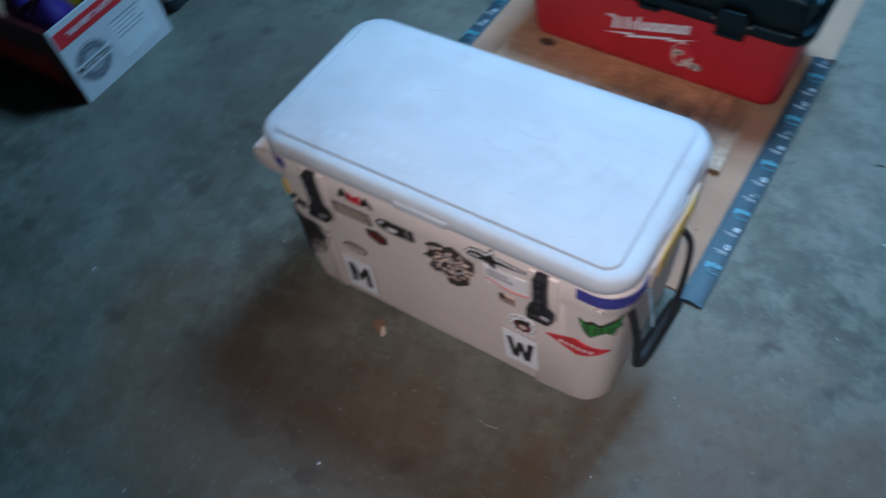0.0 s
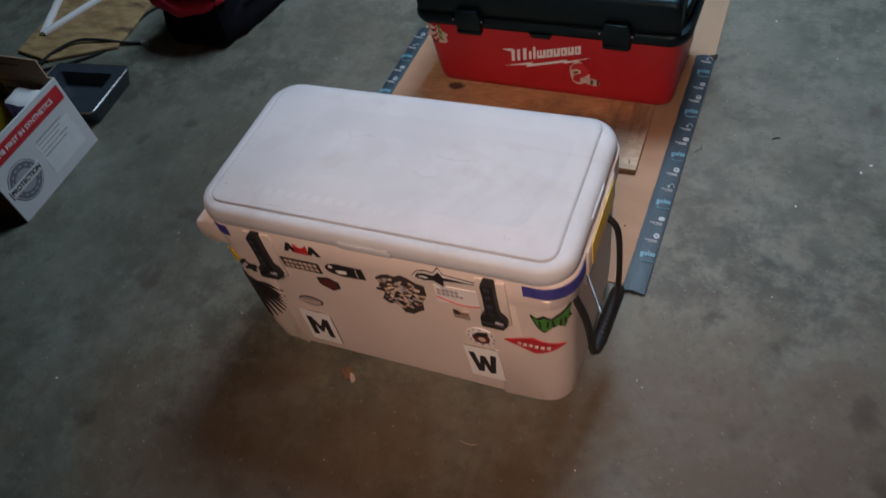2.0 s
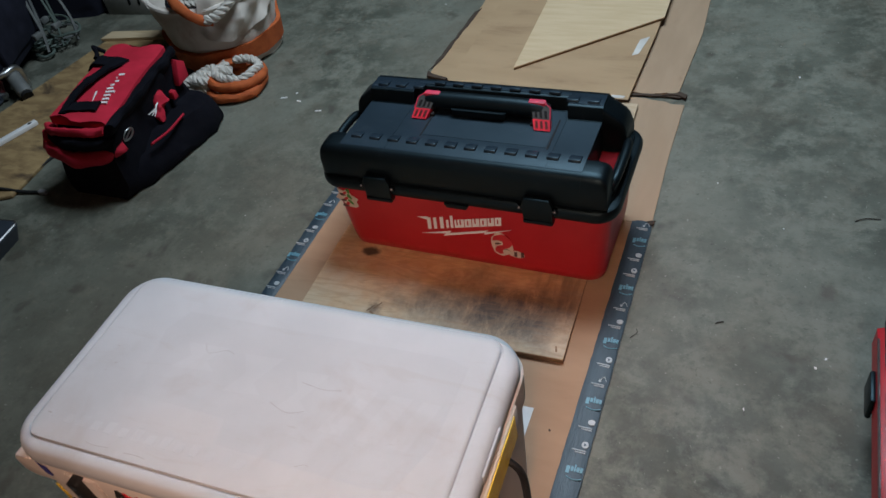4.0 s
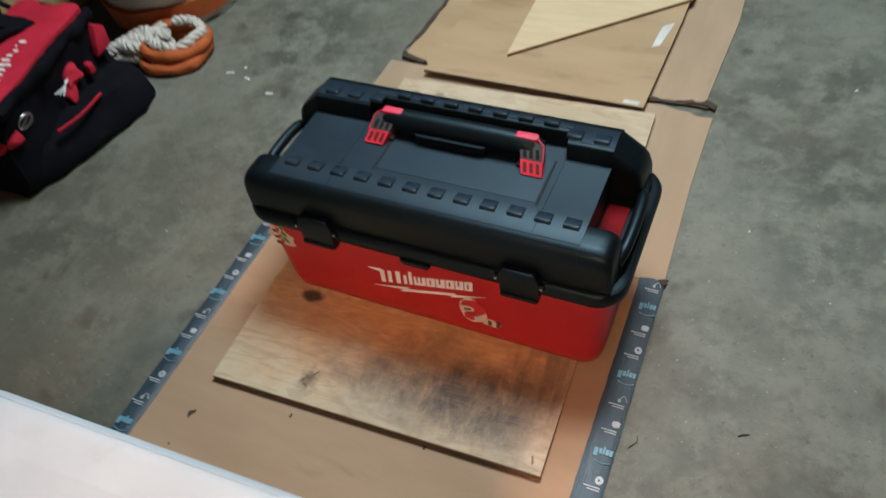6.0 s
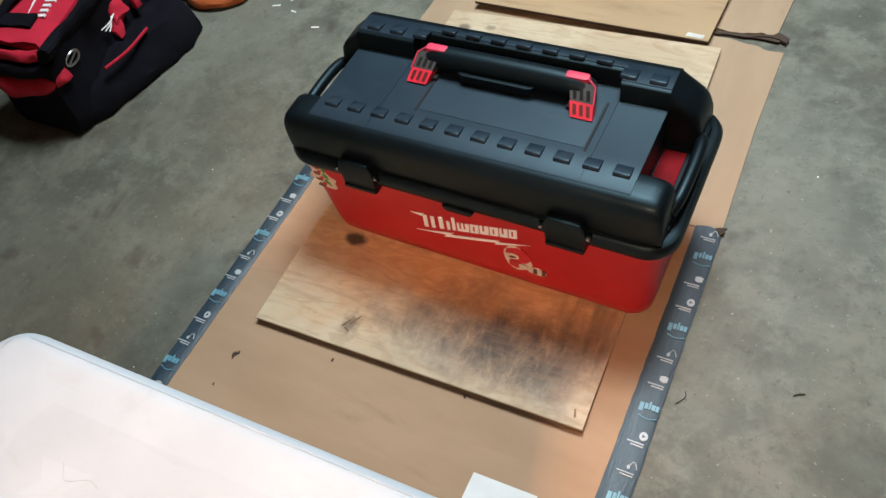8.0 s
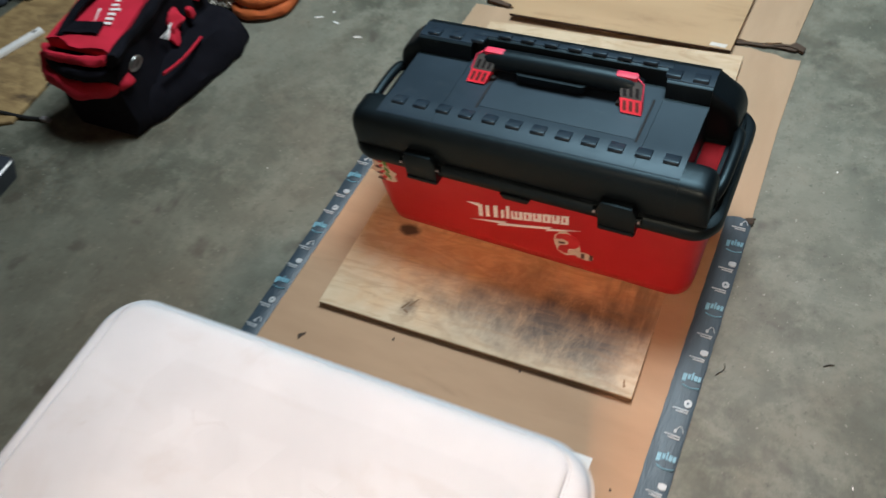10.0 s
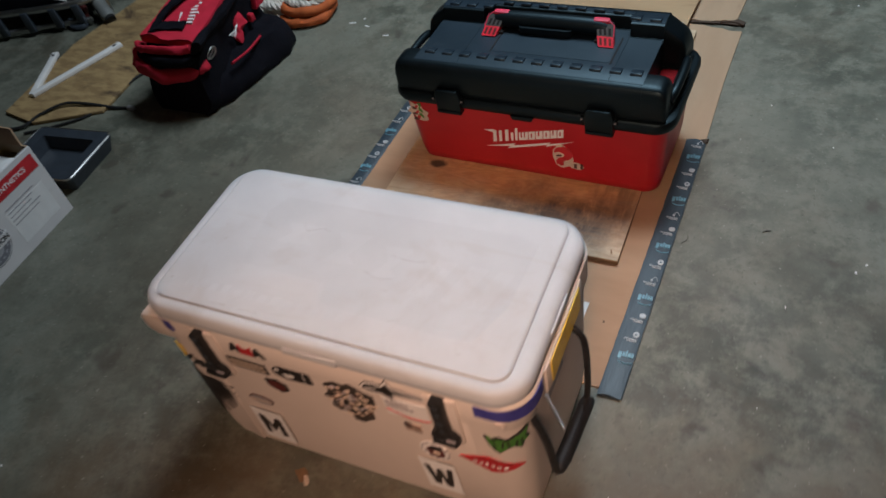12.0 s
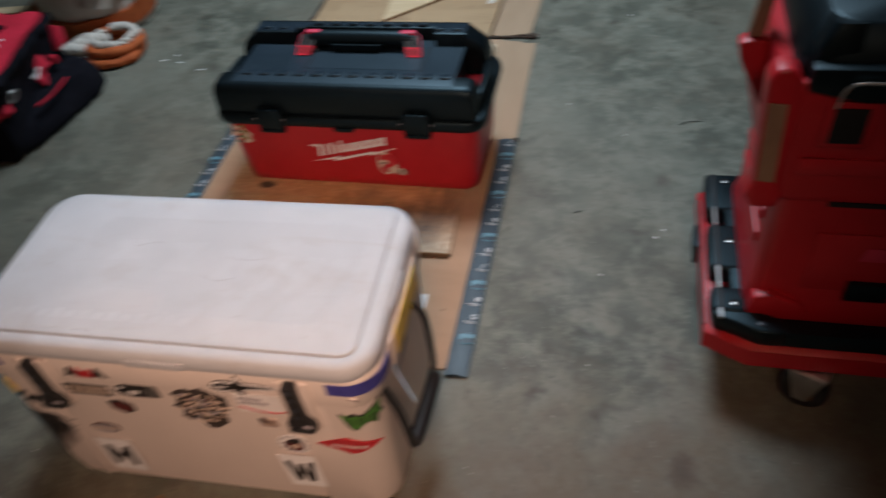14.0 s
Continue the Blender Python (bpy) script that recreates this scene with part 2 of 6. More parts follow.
CREAM_INK = plain("cream_ink", (0.62, 0.50, 0.40), 0.5)
GREEN_INK = plain("green_ink", (0.07, 0.22, 0.035), 0.4)
BLUE_TAPE = surface("blue_painters_tape", (0.045, 0.045, 0.26), (0.07, 0.07, 0.34), 40, rough=0.6, bump=0.3, bump_scale=300)
YELLOW_FILM = surface("yellow_reflective_film", (0.80, 0.52, 0.02), (0.90, 0.66, 0.04), 60, rough=0.3, bump=0.6, bump_scale=260, bump_size=0.002)
STEEL = plain("dull_steel", (0.55, 0.55, 0.54), 0.3, 1.0)
CARDBOARD = surface("brown_cardboard", (0.36, 0.225, 0.135), (0.42, 0.27, 0.165), 3.0, (0.28, 0.17, 0.10), 4.0, 0.55, 0.8, rough=0.75, bump=0.15,
                    bump_scale=90, stretch=(1, 4, 1))
CARDBOARD_PINK = surface("pinkish_cardboard", (0.350, 0.242, 0.152), (0.400, 0.280, 0.180), 3.0, (0.295, 0.195, 0.122), 5.0, 0.58, 0.8, rough=0.75,
                         bump=0.15, bump_scale=90, stretch=(4, 1, 1))
CARDBOARD_TAN = surface("tan_cardboard", (0.375, 0.252, 0.138), (0.425, 0.292, 0.165), 2.5, (0.29, 0.185, 0.10), 4.0, 0.52, 0.75, rough=0.6, bump=0.12,
                        bump_scale=90, stretch=(1, 4, 1))
CARD_EDGE = plain("torn_cardboard_edge", (0.06, 0.04, 0.028), 0.9)
PALE_PLY = surface("pale_plywood", (0.55, 0.41, 0.24), (0.62, 0.48, 0.30), 5.0, (0.42, 0.28, 0.14), 9.0, 0.58, 0.8, rough=0.6, bump=0.2, bump_scale=120,
                   stretch=(1.2, 9, 4))
PLY_EDGE = surface("plywood_edge", (0.22, 0.13, 0.065), (0.13, 0.075, 0.04), 90.0, rough=0.8, bump=0.3, bump_scale=200, stretch=(0.2, 0.2, 6))
STRAND_BOARD = surface("old_strand_board", (0.40, 0.27, 0.12), (0.24, 0.15, 0.065), 16.0, (0.10, 0.062, 0.032), 5.0, 0.52, 0.68, rough=0.75, bump=0.5,
                       bump_scale=120, bump_size=0.002, stretch=(1.0, 2.2, 1))
PACKING_TAPE = surface("blue_grey_packing_tape", (0.020, 0.036, 0.052), (0.034, 0.058, 0.078), 9.0, (0.065, 0.092, 0.112), 16.0, 0.55, 0.8, rough=0.34,
                       rough2=0.52, bump=0.5, bump_scale=70, bump_size=0.002, stretch=(6, 1, 1))
TAPE_PRINT = plain("white_tape_print", (0.42, 0.44, 0.45), 0.4)
TAPE_CYAN = plain("pale_blue_tape_print", (0.13, 0.30, 0.38), 0.4)
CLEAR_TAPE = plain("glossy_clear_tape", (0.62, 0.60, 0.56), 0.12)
PAPER = plain("white_paper", (0.74, 0.73, 0.72), 0.7, vary=0.04)
SEAL_GREY = plain("seal_grey_ink", (0.17, 0.17, 0.19), 0.6)
SEAL_PALE = plain("seal_pale_ink", (0.36, 0.36, 0.38), 0.6)
BOX_WHITE = surface("white_printed_card", (0.62, 0.60, 0.60), (0.68, 0.66, 0.65), 6.0, (0.5, 0.48, 0.47), 9.0, 0.6, 0.85, rough=0.55)
NAVY_PLASTIC = plain("dark_grey_plastic", (0.035, 0.043, 0.055), 0.35)
PURPLE_PLASTIC = plain("purple_plastic", (0.045, 0.02, 0.16), 0.35)
YELLOW_PLASTIC = plain("yellow_plastic", (0.70, 0.52, 0.02), 0.4)
RED_CLOTH = surface("red_canvas", (0.46, 0.006, 0.026), (0.57, 0.010, 0.038), 18, rough=0.75, bump=0.6, bump_scale=500, bump_size=0.0012)
BLACK_CLOTH = surface("black_canvas", (0.003, 0.003, 0.006), (0.006, 0.006, 0.010), 18, rough=0.85, spec=0.15, bump=0.6, bump_scale=450, bump_size=0.0015)
CANVAS = surface("off_white_canvas", (0.60, 0.53, 0.46), (0.68, 0.62, 0.55), 9, (0.44, 0.33, 0.26), 5, 0.52, 0.7, rough=0.85, bump=0.5, bump_scale=350)
ROPE_WHITE = surface("off_white_rope", (0.55, 0.50, 0.44), (0.66, 0.62, 0.55), 60, rough=0.85, bump=0.8, bump_scale=160, bump_size=0.004)
ORANGE_CLOTH = surface("orange_webbing", (0.42, 0.085, 0.018), (0.52, 0.12, 0.026), 40, rough=0.75, bump=0.5, bump_scale=350)
WALL_PAINT = surface("grey_wall_paint", (0.22, 0.21, 0.19), (0.27, 0.26, 0.24), 2.0, rough=0.8, bump=0.1, bump_scale=60)
CEILING_PAINT = surface("ceiling_paint", (0.32, 0.31, 0.29), (0.36, 0.35, 0.33), 2.0, rough=0.85)
LEAF_BROWN = plain("dry_wood_chip", (0.20, 0.115, 0.06), 0.8, vary=0.25)
TWIG_DARK = plain("dark_twig", (0.03, 0.022, 0.016), 0.8)
TAN_LABEL = plain("tan_strip", (0.26, 0.16, 0.10), 0.6)
GREEN_WIRE = plain("grey_green_wire", (0.10, 0.13, 0.11), 0.5)
DULL_GREY = surface("dull_grey_plastic", (0.13, 0.135, 0.13), (0.19, 0.195, 0.185), 25, rough=0.5, bump=0.1, bump_scale=300)
BOX_GREY = surface("grey_box_card", (0.30, 0.29, 0.27), (0.36, 0.35, 0.32), 8, (0.22, 0.20, 0.18), 9, 0.55, 0.8, rough=0.75)
PALE_WRAP = surface("pale_blue_wrap", (0.34, 0.40, 0.44), (0.48, 0.54, 0.57), 20, rough=0.3, bump=0.4, bump_scale=60, bump_size=0.003)
DARK_NAVY_CLOTH = surface("dark_navy_cloth", (0.010, 0.011, 0.019), (0.019, 0.020, 0.033), 12, rough=0.85, spec=0.2, bump=0.5, bump_scale=300, bump_size=0.0015)
# near-black; shade inside holes, slots and the bucket is put into this colour
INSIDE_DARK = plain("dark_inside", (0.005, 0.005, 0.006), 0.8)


# ---------------------------------------------------------------- mesh helpers
def part(name, bm, material, parent=None, label="", at=None):
    """Links a bmesh as ONE mesh object under a thing or a part."""
    me = bpy.data.meshes.new(name)
    bmesh.ops.recalc_face_normals(bm, faces=bm.faces)
    bm.to_mesh(me)
    bm.free()
    me.materials.append(material)
    for p in me.polygons:
        p.use_smooth = True
    me.set_sharp_from_angle(angle=radians(38))
    ob = new(name, me)
    if parent:
        ob.parent = parent
    if at:
        ob.matrix_basis = at
    if label:
        tagged(ob, label)
    return ob


def thing(name, m, label, category, group="", kind=""):
    ob = new(name)
    ob.empty_display_size = 0.05
    ob.matrix_basis = m
    return tagged(ob, label, category, group, kind)


def block(x0, x1, y0, y1, z0, z1, bevel=0.0, segs=2):
    bm = bmesh.new()
    bmesh.ops.create_cube(bm, size=1)
    for v in bm.verts:
        v.co = ((x0 + x1) / 2 + v.co.x * (x1 - x0), (y0 + y1) / 2 + v.co.y * (y1 - y0), (z0 + z1) / 2 + v.co.z * (z1 - z0))
    if bevel:
        bmesh.ops.bevel(bm, geom=bm.edges[:], offset=bevel, segments=segs, affect="EDGES", profile=0.5)
    return bm


def rrect(w, d, r, n=6):
    pts = []
    r = min(r, w / 2 - 1e-4, d / 2 - 1e-4)
    for k, (sx, sy) in enumerate(((1, -1), (1, 1), (-1, 1), (-1, -1))):
        for i in range(n + 1):
            a = radians(-90 + 90 * k + 90 * i / n)
            pts.append((sx * (w / 2 - r) + r * math.cos(a), sy * (d / 2 - r) + r * math.sin(a)))
    return pts


def rings(bm, loops, cap=True):
    rows = [[bm.verts.new(p) for p in loop] for loop in loops]
    n = len(rows[0])
    for a, b in zip(rows, rows[1:]):
        for i in range(n):
            bm.faces.new((a[i], a[(i + 1) % n], b[(i + 1) % n], b[i]))
    if cap:
        bm.faces.new(rows[0][::-1])
        bm.faces.new(rows[-1])
    return bm


def loft(sections, n=6):
    """Rounded rectangles (w, d, r, z[, cx, cy]) joined from the first to the last."""
    loops = []
    for w, d, r, z, *c in sections:
        cx, cy = c or (0, 0)
        loops.append([(cx + x, cy + y, z) for x, y in rrect(w, d, r, n)])
    return rings(bmesh.new(), loops)


def prism(poly, plane, a, b, bevel=0.0, segs=2):
    """A polygon in the plane xy, xz or yz, drawn out along the third axis from a to b."""
    def place(p, h):
        return {"xy": (p[0], p[1], h), "xz": (p[0], h, p[1]), "yz": (h, p[0], p[1])}[plane]
    bm = rings(bmesh.new(), [[place(p, a) for p in poly], [place(p, b) for p in poly]])
    if bevel:
        bmesh.ops.recalc_face_normals(bm, faces=bm.faces)
        bmesh.ops.bevel(bm, geom=bm.edges[:], offset=bevel, segments=segs, affect="EDGES", profile=0.5)
    return bm


def smooth_line(pts, steps=6):
    pts = [Vector(p) for p in pts]
    ext = [2 * pts[0] - pts[1], *pts, 2 * pts[-1] - pts[-2]]
    out = []
    for i in range(1, len(ext) - 2):
        p0, p1, p2, p3 = ext[i - 1:i + 3]
        for k in range(steps):
            t = k / steps
            out.append(0.5 * (2 * p1 + (p2 - p0) * t + (2 * p0 - 5 * p1 + 4 * p2 - p3) * t * t + (3 * p1 - p0 - 3 * p2 + p3) * t ** 3))
    return out + [pts[-1]]


def tube(pts, r, n=8, bm=None, flat=1.0):
    bm = bm or bmesh.new()
    pts = [Vector(p) for p in pts]
    loops, up = [], None
    for i, p in enumerate(pts):
        d = (pts[min(i + 1, len(pts) - 1)] - pts[max(i - 1, 0)]).normalized()
        if up is None:
            up = d.orthogonal().normalized()
        up = (up - up.dot(d) * d).normalized()
        side = d.cross(up)
        rr = r[i] if isinstance(r, (list, tuple)) else r
        loops.append([p + rr * (math.cos(a) * up + flat * math.sin(a) * side) for a in (2 * math.pi * k / n for k in range(n))])
    return rings(bm, loops)


def lathe(profile, n=24, axis="z"):
    loops = []
    for r, h in profile:
        ring = []
        for k in range(n):
            a = 2 * math.pi * k / n
            c, s = r * math.cos(a), r * math.sin(a)
            ring.append({"z": (c, s, h), "y": (c, h, s), "x": (h, c, s)}[axis])
        loops.append(ring)
    return rings(bmesh.new(), loops)


def disc_poly(cx, cy, rx, ry, n=20, rag=0.0, turn=0.0, seed=0):
    rnd = random.Random(seed)
    out = []
    for k in range(n):
        a = 2 * math.pi * k / n
        f = 1 + rnd.uniform(-rag, rag)
        x, y = rx * f * math.cos(a), ry * f * math.sin(a)
        out.append((cx + x * math.cos(turn) - y * math.sin(turn), cy + x * math.sin(turn) + y * math.cos(turn)))
    return out


def slant(x0, x1, z0, z1, lean=0.0):
    return [(x0, z0), (x1, z0), (x1 + lean, z1), (x0 + lean, z1)]


def letters(name, text, size, m, material, parent, wide=1.0, thick=0.0004, bold=0.012):
    data = bpy.data.curves.new(name, "FONT")
    data.body, data.size, data.extrude, data.align_x, data.align_y, data.offset = text, size, thick, "CENTER", "CENTER", size * bold
    data.materials.append(material)
    ob = new(name, data)
    ob.parent = parent
    ob.matrix_basis = m @ Matrix.Diagonal((wide, 1, 1, 1))
    return ob


def crumple(bm, size, scale, seed=0.0):
    """Pushes the points in and out by a noise, as cloth folds."""
    for v in bm.verts:
        v.co += noise.noise_vector(v.co * scale + Vector((seed, seed * 2, 0))) * size
    return bm


def grid_cut(bm, cuts):
    bmesh.ops.subdivide_edges(bm, edges=bm.edges[:], cuts=cuts, use_grid_fill=True)
    return bm


# ---------------------------------------------------------------- the setting
tagged(part("floor", block(-6, 5, -4.5, 6, -0.15, 0.0), CONCRETE), "stained worn grey concrete garage floor", "floor", kind="structure")
# walls and ceiling are unseen, added to close the room and bounce light
for wall_name, (x0, x1, y0, y1) in {"wall_north": (-6.2, 5.2, 6, 6.2), "wall_south": (-6.2, 5.2, -4.7, -4.5), "wall_west": (-6.2, -6, -4.5, 6),
                                    "wall_east": (5, 5.2, -4.5, 6)}.items():
    tagged(part(wall_name, block(x0, x1, y0, y1, -0.15, 2.9), WALL_PAINT), "unseen plain grey wall added to close the room", "wall", kind="structure")
tagged(part("ceiling", block(-6.2, 5.2, -4.7, 6.2, 2.9, 3.1), CEILING_PAINT), "unseen plain pale ceiling added to close the room", "ceiling", kind="structure")


# ---------------------------------------------------------------- cardboard and boards on the floor
def sheet(name, poly, z0, z1, material, label, category, bevel=0.0):
    return tagged(part(name, prism(poly, "xy", z0, z1, bevel, 1), material), label, category)


def ragged(p, q, n, size, seed):
    rnd = random.Random(seed)
    out = []
    for i in range(n):
        t = i / n
        out.append((p[0] + (q[0] - p[0]) * t + rnd.uniform(-size, size), p[1] + (q[1] - p[1]) * t + rnd.uniform(-size, size)))
    return out


def cardboard_mat():
    mat = thing("cardboard_mat", pose(0, 0, 0), "flattened brown cardboard box with printed tape edges on concrete", "cardboard")
    part("sheet", prism([*ragged((-0.806, 0.012), (-0.004, 0.012), 22, 0.003, 5), (-0.004, 0.742), (-0.806, 0.742)], "xy", 0.0, 0.004), CARDBOARD, mat)
    for x0, x1, seed, first, cut_edge in ((-0.040, 0.006, 3, 0.092, 0.006), (-0.812, -0.776, 4, 0.024, -0.002)):
        rnd = random.Random(seed)
        loops, n = [], 60
        for i in range(n + 1):
            y = -0.004 + 0.75 * i / n
            wob, lift = rnd.uniform(-0.0005, 0.0005), rnd.uniform(0, 0.0006)
            cut = rnd.uniform(-0.006, 0.006) if i in (0, n) else 0
            top = [(x0 + (x1 - x0) * u + wob, y + cut * math.cos(7 * u), 0.005 + lift + 0.0032 * math.sin(math.pi * min(1, u * 0.9 + 0.1)) ** 0.7)
                   for u in (0, 0.08, 0.25, 0.5, 0.75, 0.92, 1)]
            loops.append([*top, (x1 + wob, y, 0.0005), (x0 + wob, y, 0.0005)])
        strip = part("tape_strip", rings(bmesh.new(), loops), PACKING_TAPE, mat, "crinkled blue-grey printed packing tape")
        tape_prints(strip, x0, x1, first, cut_edge)
    for x, y, r in ((-0.695, 0.223, 0.0055), (-0.690, 0.230, 0.003), (-0.522, 0.279, 0.0025), (-0.281, 0.300, 0.0025), (-0.697, 0.162, 0.002), (-0.075, 0.16, 0.002)):
        part("tear", prism(disc_poly(x, y, r, r * 1.3, 9, 0.45, seed=int(1000 * -x)), "xy", 0.0035, 0.0046), CARD_EDGE, mat, "small dark tear")
    return mat


def tape_prints(strip, x0, x1, first, cut):
    """Pale marks along the tape: a word as plain bars over an arc, then two small signs with print lines, over and over."""
    z, pitch = 0.0090, 0.1475
    cx = (x0 + x1) / 2 + cut
    for k in range(6):
        y = first + pitch * k
        if not 0.02 < y < 0.72:
            continue
        for px, w, h, off in ((-0.015, 0.0062, 0.014, -0.005), (-0.0072, 0.0046, 0.0095, 0), (-0.0012, 0.0028, 0.0135, 0), (0.0030, 0.0052, 0.0095, 0), (0.0094, 0.0044, 0.0095, 0)):
            part("print_bar", prism(slant(cx + px, cx + px + w, y - 0.004 + off, y - 0.004 + off + h), "xy", z - 0.002, z + 0.0006), TAPE_CYAN, strip, "pale blue print")
        arc = [(cx - 0.012 + 0.027 * t, y - 0.0125 - 0.007 * math.sin(math.pi * (0.15 + 0.7 * t)), z) for t in (0, 0.2, 0.4, 0.6, 0.8, 1)]
        part("print_arc", tube(arc, 0.0011, 5), TAPE_CYAN, strip, "pale blue print")
        for n, dy in ((0, 0.052), (1, 0.100)):
            sx, sy, kind = cx + 0.006, y + dy, (2 * k + n) % 3
            if sy > 0.735:
                continue
            if kind == 0:
                outer, hole = disc_poly(sx, sy, 0.0062, 0.0070, 14), [(sx - 0.002, sy - 0.003), (sx + 0.003, sy), (sx - 0.002, sy + 0.003)]
                part("print_sign", prism(outer, "xy", z - 0.002, z + 0.0006), TAPE_PRINT, strip, "white print")
                part("print_gap", prism(hole, "xy", z - 0.002, z + 0.0009), PACKING_TAPE, strip)
            elif kind == 1:
                part("print_sign", prism([(sx - 0.006, sy - 0.003), (sx - 0.001, sy - 0.006), (sx + 0.006, sy - 0.004), (sx + 0.0065, sy + 0.004), (sx + 0.001, sy + 0.006), (sx - 0.006, sy + 0.004)], "xy", z - 0.002, z + 0.0006), TAPE_PRINT, strip, "white print")
            else:
                bow = [(sx - 0.006 + 0.012 * t, sy - 0.004 + 0.010 * math.sin(math.pi * t), z) for t in (0, 0.2, 0.4, 0.6, 0.8, 1)]
                part("print_bow", tube(bow, 0.0009, 5), TAPE_PRINT, strip, "white print")
                part("print_sign", prism(disc_poly(sx - 0.006, sy - 0.004, 0.0026, 0.0034, 8), "xy", z - 0.002, z + 0.0006), TAPE_PRINT, strip, "white print")
            for row in range(2):
                part("print_line", prism(slant(sx - 0.021 + 0.006 * row, sx + 0.004, sy - 0.0135 - 0.0042 * row, sy - 0.0117 - 0.0042 * row), "xy", z - 0.002, z + 0.0005), TAPE_PRINT, strip, "white print")


cardboard_mat()
sheet("cardboard_sheet", [(-0.80, 0.746), (0.004, 0.744), (0.0, 1.0), *ragged((0.0, 1.22), (-0.13, 1.245), 5, 0.004, 2), (-0.79, 1.25)], 0.0, 0.0042, CARDBOARD_PINK,
      "flat pinkish brown cardboard sheet on concrete", "cardboard")
sheet("cardboard_sheet", [*ragged((-0.142, 1.262), (0.002, 1.275), 9, 0.006, 8), (0.0, 1.6), (-0.012, 2.15), (-0.15, 2.15)], 0.0, 0.0045, CARDBOARD_PINK,
      "narrow brown cardboard flap with a torn end", "cardboard")
sheet("cardboard_sheet", [(-0.762, 1.266), (-0.70, 1.258), (-0.152, 1.258), (-0.155, 2.15), (-0.74, 2.15), (-0.742, 1.72), (-0.765, 1.30)], 0.0, 0.0046, CARDBOARD_TAN,
      "flat tan cardboard sheet on concrete", "cardboard")
sheet("torn_strip", [(-0.060, 1.254), (-0.03, 1.259), (-0.012, 1.255), (0.003, 1.246), (0.006, 1.262), (-0.004, 1.268), (-0.018, 1.276), (-0.026, 1.266), (-0.045, 1.263)], 0.0045, 0.010, CARD_EDGE,
      "dark torn curl at a cardboard corner", "cardboard scrap")
sheet("torn_strip", [(-0.765, 1.262), (-0.70, 1.248), (-0.695, 1.258), (-0.75, 1.275), (-0.772, 1.29)], 0.0046, 0.012, CARD_EDGE,
      "dark torn edge of a tan cardboard sheet", "cardboard scrap")
sheet("torn_strip", [(-0.002, 0.740), (0.004, 0.736), (0.010, 0.742), (0.006, 0.747), (0.011, 0.752), (0.002, 0.751), (-0.008, 0.747)], 0.0042, 0.009, CARD_EDGE,
      "small dark torn cardboard corner", "cardboard scrap")

sheet("torn_strip", [*ragged((-0.150, 1.247), (-0.004, 1.252), 12, 0.003, 12), (0.0, 1.262), *ragged((0.0, 1.266), (-0.146, 1.256), 10, 0.003, 13)], 0.0046, 0.0072, CARD_EDGE,
      "dark ragged seam between cardboard sheets", "cardboard scrap")
sheet("torn_strip", [*ragged((-0.772, 1.30), (-0.748, 1.70), 14, 0.003, 14), *ragged((-0.738, 1.70), (-0.760, 1.31), 12, 0.003, 15)], 0.0047, 0.0066, CARD_EDGE,
      "dark ragged side of a tan cardboard sheet", "cardboard scrap")
base_board = thing("plywood_board", pose(-0.693, 0.296, 0.004, 0, 0, 1.5), "weathered plywood board with soot stains lying on cardboard", "board")
part("veneer", block(0, 0.604, 0, 0.880, 0.0105, 0.0145, 0.001, 1), PLYWOOD, base_board)
part("core", block(0.001, 0.603, 0.001, 0.879, 0.0, 0.0104), PLY_EDGE, base_board, "dark layered plywood edge")
for px, py, w, h, turn in ((0.166, 0.045, 0.004, 0.022, -0.5), (0.179, 0.055, 0.004, 0.026, -0.5), (0.172, 0.034, 0.012, 0.004, -0.5), (0.585, 0.022, 0.004, 0.016, 0.3)):
    c, s = math.cos(turn), math.sin(turn)
    poly = [(px + c * x - s * y, py + s * x + c * y) for x, y in ((-w / 2, -h / 2), (w / 2, -h / 2.6), (w / 3, h / 2), (-w / 3, h / 2.4))]
    part("gouge", prism(poly, "xy", 0.0140, 0.01475), LEAF_BROWN, base_board, "dark gouge in the veneer")
upper = sheet("cardboard_sheet", [(-0.677, 1.207), (-0.142, 1.197), (-0.128, 1.55), (-0.122, 2.15), (-0.66, 2.15)], 0.0195, 0.0245, CARDBOARD_TAN,
              "thick tan cardboard sheet lying on a plywood board", "cardboard")
part("edge_strip", prism([(-0.677, 1.2055), (-0.142, 1.1955), (-0.142, 1.199), (-0.677, 1.209)], "xy", 0.0188, 0.0236), CARD_EDGE, upper, "dark cut edge")
# clear tape scraps, coloured pale so the glint is painted in
part("clear_tape_glint", prism([(-0.19, 1.203), (-0.155, 1.201), (-0.152, 1.213), (-0.188, 1.215)], "xy", 0.0245, 0.0252), CLEAR_TAPE, upper, "glossy clear tape scrap")
part("clear_tape_glint", prism([(-0.175, 1.42), (-0.158, 1.43), (-0.142, 1.53), (-0.168, 1.51)], "xy", 0.0245, 0.0252), CLEAR_TAPE, upper, "glossy clear tape scrap")
sheet("cardboard_support", [(-0.66, 1.225), (-0.16, 1.225), (-0.16, 2.14), (-0.65, 2.14)], 0.0047, 0.0188, CARD_EDGE, "folded cardboard layer under a tan sheet", "cardboard")
offcut = thing("plywood_offcut", pose(-0.497, 1.302, 0.0246), "pale pointed plywood offcut on tan cardboard", "board")
part("veneer", prism([(0, 0), (0.379, 0.33), (0.377, 0.80), (-0.02, 0.80)], "xy", 0.006, 0.0095), PALE_PLY, offcut)
